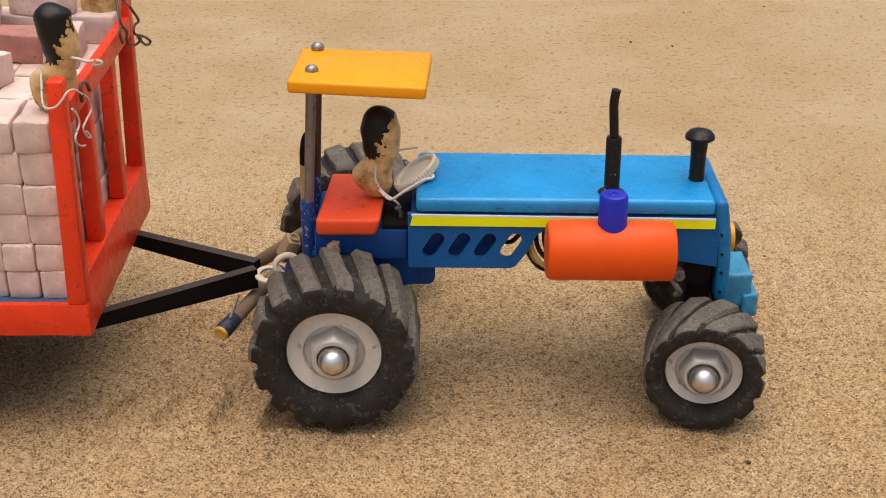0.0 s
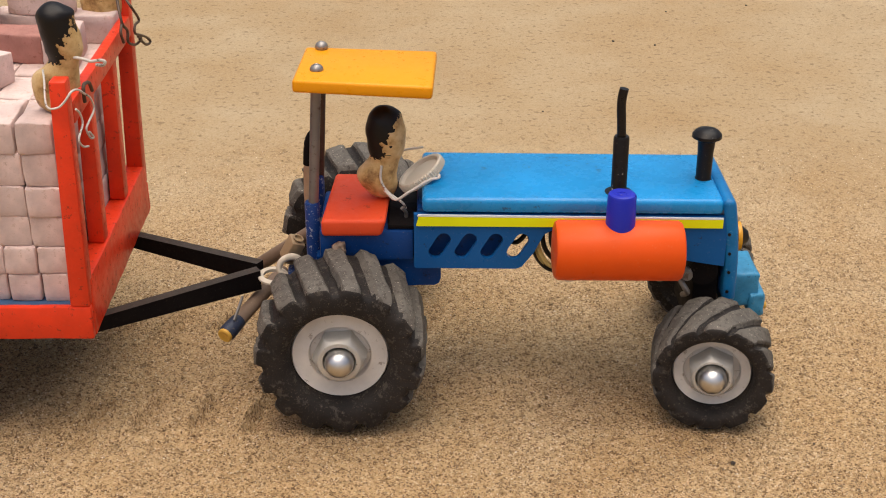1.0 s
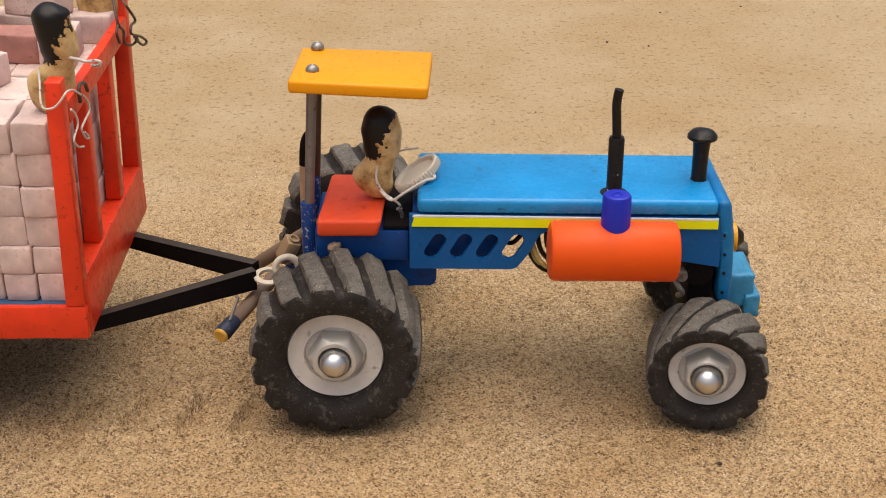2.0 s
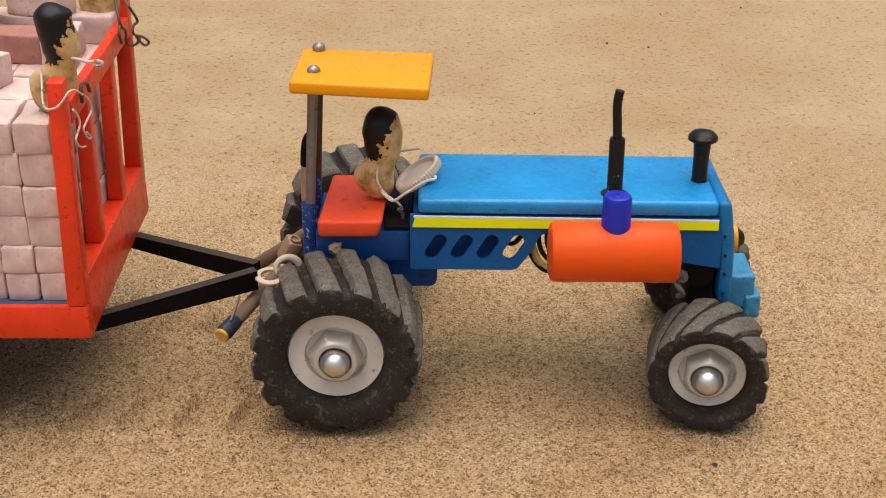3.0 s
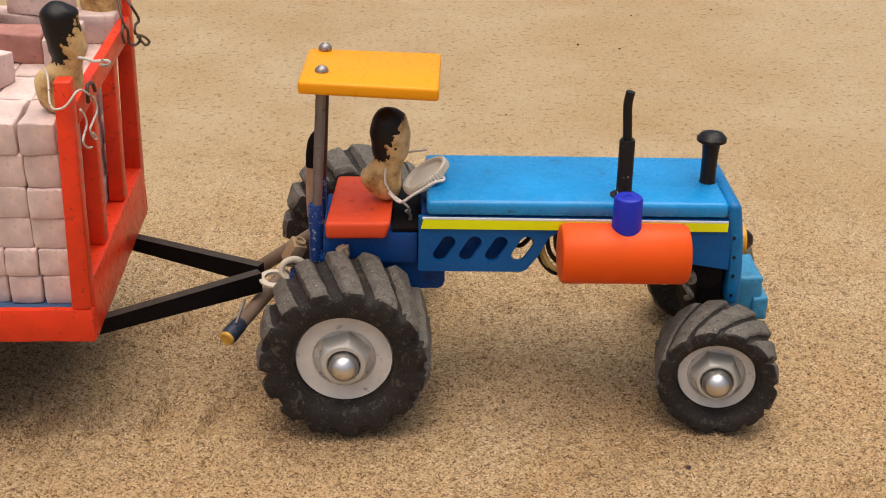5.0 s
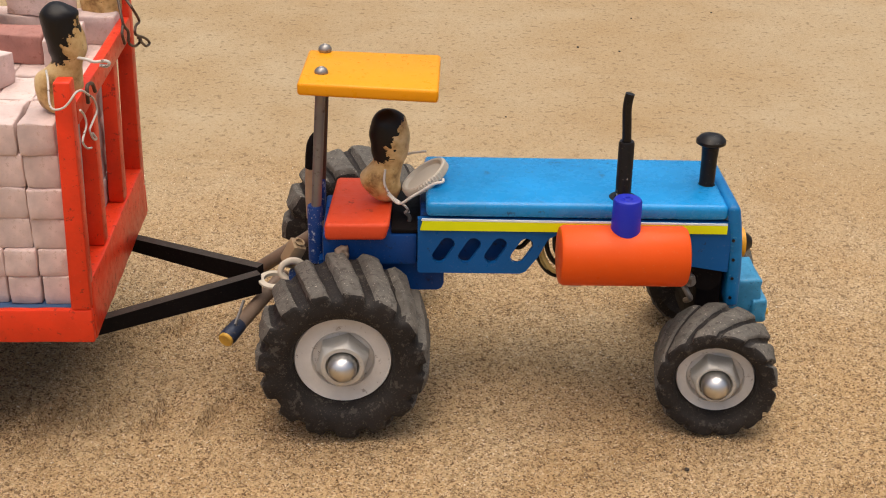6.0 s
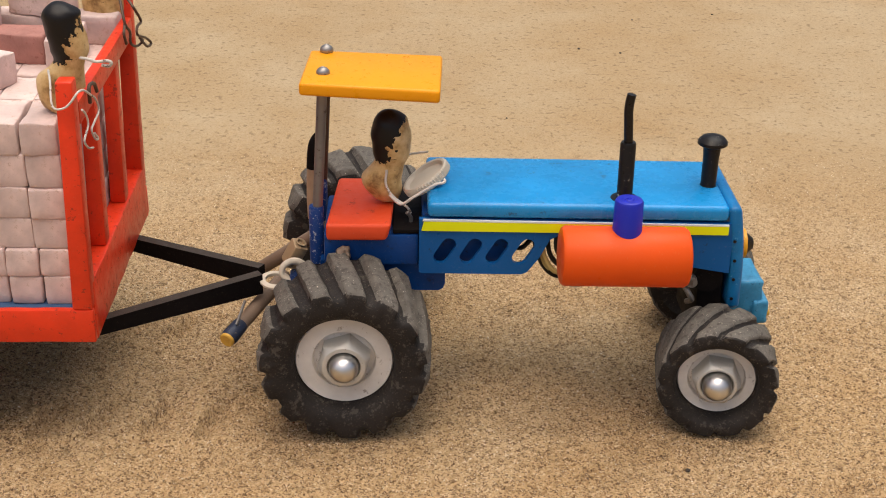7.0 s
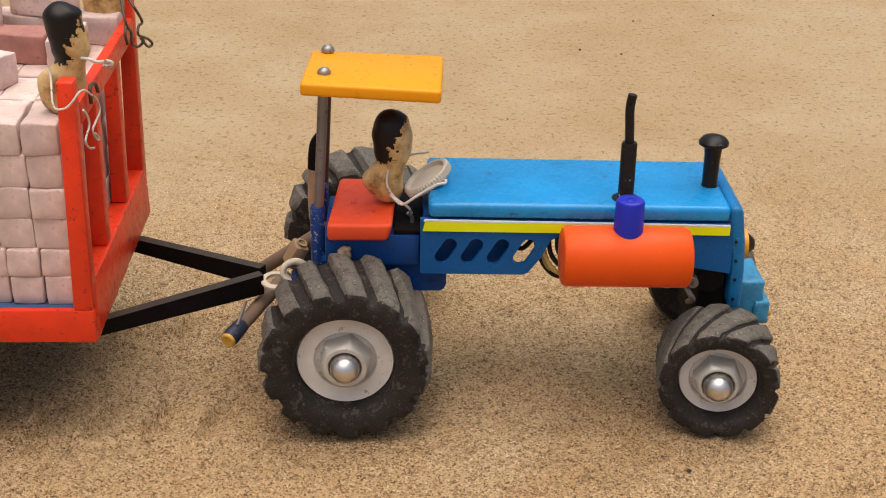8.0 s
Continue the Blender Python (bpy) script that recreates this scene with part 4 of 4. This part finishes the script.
def make_trailer():
    t = thing("toy_trailer", "red wooden toy trailer loaded with small bricks", "toy trailer")
    bm = bmesh.new()
    box(bm, (X_BACK + 0.008, -0.0070, 0.0500), (-0.0995, 0.1040, BED), 0.0005)
    part("bed", bm, M_BED, t, "blue-grey trailer bed")
    for y0, y1 in ((-0.0102, -0.0072), (0.1042, 0.1072)):
        bm = bmesh.new()
        box(bm, (X_BACK, y0, 0.0468), (-0.0912, y1, 0.0603), 0.0006)
        bmesh.ops.subdivide_edges(bm, edges=[e for e in bm.edges if e.calc_length() > 0.1], cuts=40, use_grid_fill=True)
        for v in bm.verts:
            v.co += 0.00030 * noise.noise_vector(v.co * 90)
        part("side_beam", bm, M_RED, t)
    bm = bmesh.new()
    box(bm, (-0.0992, -0.0070, 0.0466), (-0.0910, 0.1040, 0.0704), 0.0007)
    bmesh.ops.subdivide_edges(bm, edges=[e for e in bm.edges if e.calc_length() > 0.05], cuts=30, use_grid_fill=True)
    for v in bm.verts:
        v.co += 0.00035 * noise.noise_vector(v.co * 90)
    part("front_board", bm, M_RED, t, "red front plank with scraped edges")
    bm = bmesh.new()
    box(bm, (X_BACK - 0.007, -0.0102, 0.0466), (X_BACK - 0.0002, 0.1072, 0.0668), 0.0006)
    part("tail_board", bm, M_RED, t)
    for y in (-0.0066, 0.1034):
        bm = bmesh.new()
        box(bm, (-0.0988, y - 0.0036, 0.0604), (-0.0912, y + 0.0036, 0.1490), 0.0010)
        lean(bm)
        part("corner_post", bm, M_RED, t)
        bm = bmesh.new()
        box(bm, (X_BACK - 0.0068, y - 0.0036, 0.0670), (X_BACK - 0.0008, y + 0.0036, 0.1490), 0.0008)
        part("corner_post", bm, M_RED, t)
    for y in (0.0270, 0.0680):
        bm = bmesh.new()
        box(bm, (-0.0986, y - 0.0036, 0.0705), (-0.0920, y + 0.0036, 0.1304), 0.0008)
        lean(bm)
        part("stake", bm, M_RED, t)
    bm = bmesh.new()
    box(bm, (-0.0962, -0.0028, 0.1306), (-0.0910, 0.0996, 0.1396), 0.0010)
    lean(bm)
    part("top_rail", bm, M_RED, t)
    # drawbar: two black bars meeting at the hitch
    for y0, y1 in ((0.0060, 0.0425), (0.0840, 0.0485)):
        a, b = Vector((-0.0980, y0, 0)), Vector((-0.0350, y1, 0))
        d = (b - a).normalized()
        s = Vector((-d.y, d.x, 0)) * 0.0022
        bm = bmesh.new()
        lo = [bm.verts.new((p.x, p.y, 0.0405)) for p in (a - s, b - s, b + s, a + s)]
        hi = [bm.verts.new((p.x, p.y, 0.0466 if p.x < -0.0905 else 0.0492)) for p in (a - s, b - s, b + s, a + s)]
        bm.faces.new(lo[::-1])
        bm.faces.new(hi).material_index = 1
        for k in range(4):
            bm.faces.new((lo[k], lo[(k + 1) % 4], hi[(k + 1) % 4], hi[k]))
        part("drawbar", bm, [M_BAR, M_BARTOP], t, "black drawbar with a worn brown top edge")
    bm = bmesh.new()
    lathe(bm, [(-0.0007, 0.0040), (-0.0007, 0.0058), (-0.0004, 0.0063), (0.0004, 0.0063), (0.0007, 0.0058), (0.0007, 0.0040), (-0.0007, 0.0040)], (-0.0290, 0.0420, 0.0460), (0.05, -0.12, 1), 36)
    part("tow_eye", bm, M_CREAM, t, "pale metal tow eye")
    # wire hooks on the rail
    bm = bmesh.new()
    tube(bm, smooth_path([(-0.0885, 0.0073, 0.1354), (-0.0880, 0.0053, 0.1400), (-0.0880, 0.0072, 0.1420), (-0.0880, 0.0141, 0.1402), (-0.0882, 0.0181, 0.1358)]), 0.0007, 8)
    part("wire_hook", bm, M_WIRE_DARK, t)
    # axle and wheels under the rear of the bed
    bm = bmesh.new()
    tube(bm, [(-0.165, -0.002, 0.0240), (-0.165, 0.099, 0.0240)], 0.003, 12)
    for y in (0.020, 0.075):
        box(bm, (-0.170, y - 0.004, 0.0225), (-0.160, y + 0.004, 0.0500), 0.0005)
    part("axle", bm, M_BLACK, t)
    for y, s in ((-0.0030, 1), (0.1000, -1)):
        bm = bmesh.new()
        lathe(bm, [(0, 0), (0, 0.012), (0, 0.020), (0.001, 0.0235), (0.004, 0.0245), (0.010, 0.0245), (0.013, 0.0235), (0.014, 0.020), (0.014, 0)], (-0.165, y, 0.0240), (0, s, 0), 36)
        part("wheel", bm, M_RUBBER, t)
    return t


def brick_mesh(size, seed, material):
    rng = random.Random(seed)
    bm = bmesh.new()
    box(bm, [-s / 2 for s in size], [s / 2 for s in size], rng.uniform(0.0005, 0.0009), 2)
    long = [e for e in bm.edges if e.calc_length() > 0.006]
    bmesh.ops.subdivide_edges(bm, edges=long, cuts=3, use_grid_fill=True)
    for v in bm.verts:
        v.co += 0.0006 * noise.noise_vector(v.co * 120 + Vector((seed * 3.1, seed, 0))) + 0.0003 * noise.noise_vector(v.co * 420 + Vector((seed, 0, 1)))
        v.co *= 1 + rng.uniform(-0.004, 0.004)
    return finish(bm, "brick", material, 50)


def make_bricks():
    rng = random.Random(3)
    size = (0.0131, 0.0250, 0.0121)
    kinds = [brick_mesh(size, s, M_BRICK) for s in range(10)]
    red = [brick_mesh(size, s, M_BRICK_RED) for s in range(2)]
    bricks = []

    def put(me, x, y, z, rx=0.0, ry=0.0, rz=0.0, label="pale pink miniature clay brick stacked on the trailer", scale=(1, 1, 1)):
        ob = new("brick", me)
        ob.matrix_basis = pose(x, y, z, rx, ry, rz) @ Matrix.Diagonal((*scale, 1))
        tagged(ob, label, "brick", "bricks on the trailer")
        bricks.append(ob)
    levels = (BED, 0.0704, 0.0816, 0.0938, 0.1058, 0.1186, 0.1307)
    for layer in range(6):
        shift = (0.0, 0.0, -0.0004, -0.0004, -0.0004, -0.0008)[layer]
        pitch = (0.0124, 0.0124, 0.0136, 0.0136, 0.0130, 0.0138)[layer]
        for col in range(7):
            for row in range(4):
                put(kinds[rng.randrange(10)], -0.0984 + shift - (col + 0.5) * pitch + rng.uniform(-1, 1) * 0.0003, 0.0106 + row * 0.0257 + rng.uniform(-1, 1) * 0.0009,
                    (levels[layer] + levels[layer + 1]) / 2, 0, 0, rng.uniform(-1, 1) * 1.8,
                    scale=((pitch - 0.0006) / size[0], 1.0, (levels[layer + 1] - levels[layer] - 0.0001) / size[2]))
    top = levels[-1] + 0.0061
    loose = "pale pink miniature brick lying loose on top of the stack"
    put(red[0], -0.1290, 0.0700, top, 0, 0, 84, "dark red miniature brick lying on top of the stack")
    for x, y, rz, k in ((-0.1100, 0.0690, 4, 1), (-0.1060, 0.0950, 86, 2), (-0.1372, 0.0410, 68, 3), (-0.1330, 0.0950, 80, 4),
                        (-0.1560, 0.0700, 12, 0), (-0.1700, 0.0400, 50, 5), (-0.1760, 0.0800, 75, 2)):
        put(kinds[k], x, y, top, 0, 0, rz, loose)
    for x, y, rz, k in ((-0.1240, 0.0930, 70, 0), (-0.1460, 0.0850, 15, 3)):
        put(kinds[k], x, y, top + 0.0123, 0, 0, rz, loose)
    return bricks


make_ground()
make_grains()
make_pebbles()
tractor, wheels = make_tractor()
dolls = make_dolls()
trailer = make_trailer()
bricks = make_bricks()


def motions():
    """The tractor pulls on and stops; the trailer follows with a little slack in the hitch."""
    slack = [(0.0, 0.0), (1.5, 0.3), (3.0, 0.2), (4.5, 0.6), (6.0, 0.4), (8.0, 0.4)]

    def lag(t):
        return float(np.interp(t, [a for a, _ in slack], [b for _, b in slack]))

    def follow(ob, behind):
        m = ob.matrix_basis.copy()
        walk(ob, [(t, Matrix.Translation(((s - behind * lag(t)) / 1000, 0, 0)) @ m) for t, s in TRAVEL])
    follow(tractor, 0)
    for ob, place, heading, side in wheels:
        slip = 1.05 if place[0] < 0.1 else 1.0
        walk(ob, [(t, pose(*place, 0, 0, heading) @ pose(0, 0, 0, 0, side * slip * math.degrees(s / 24.8), 0)) for t, s in TRAVEL])
    for carrier, ob in dolls:
        follow(ob, 0 if carrier == "tractor" else 1)
    follow(trailer, 1)
    for ob in bricks:
        follow(ob, 1)


motions()
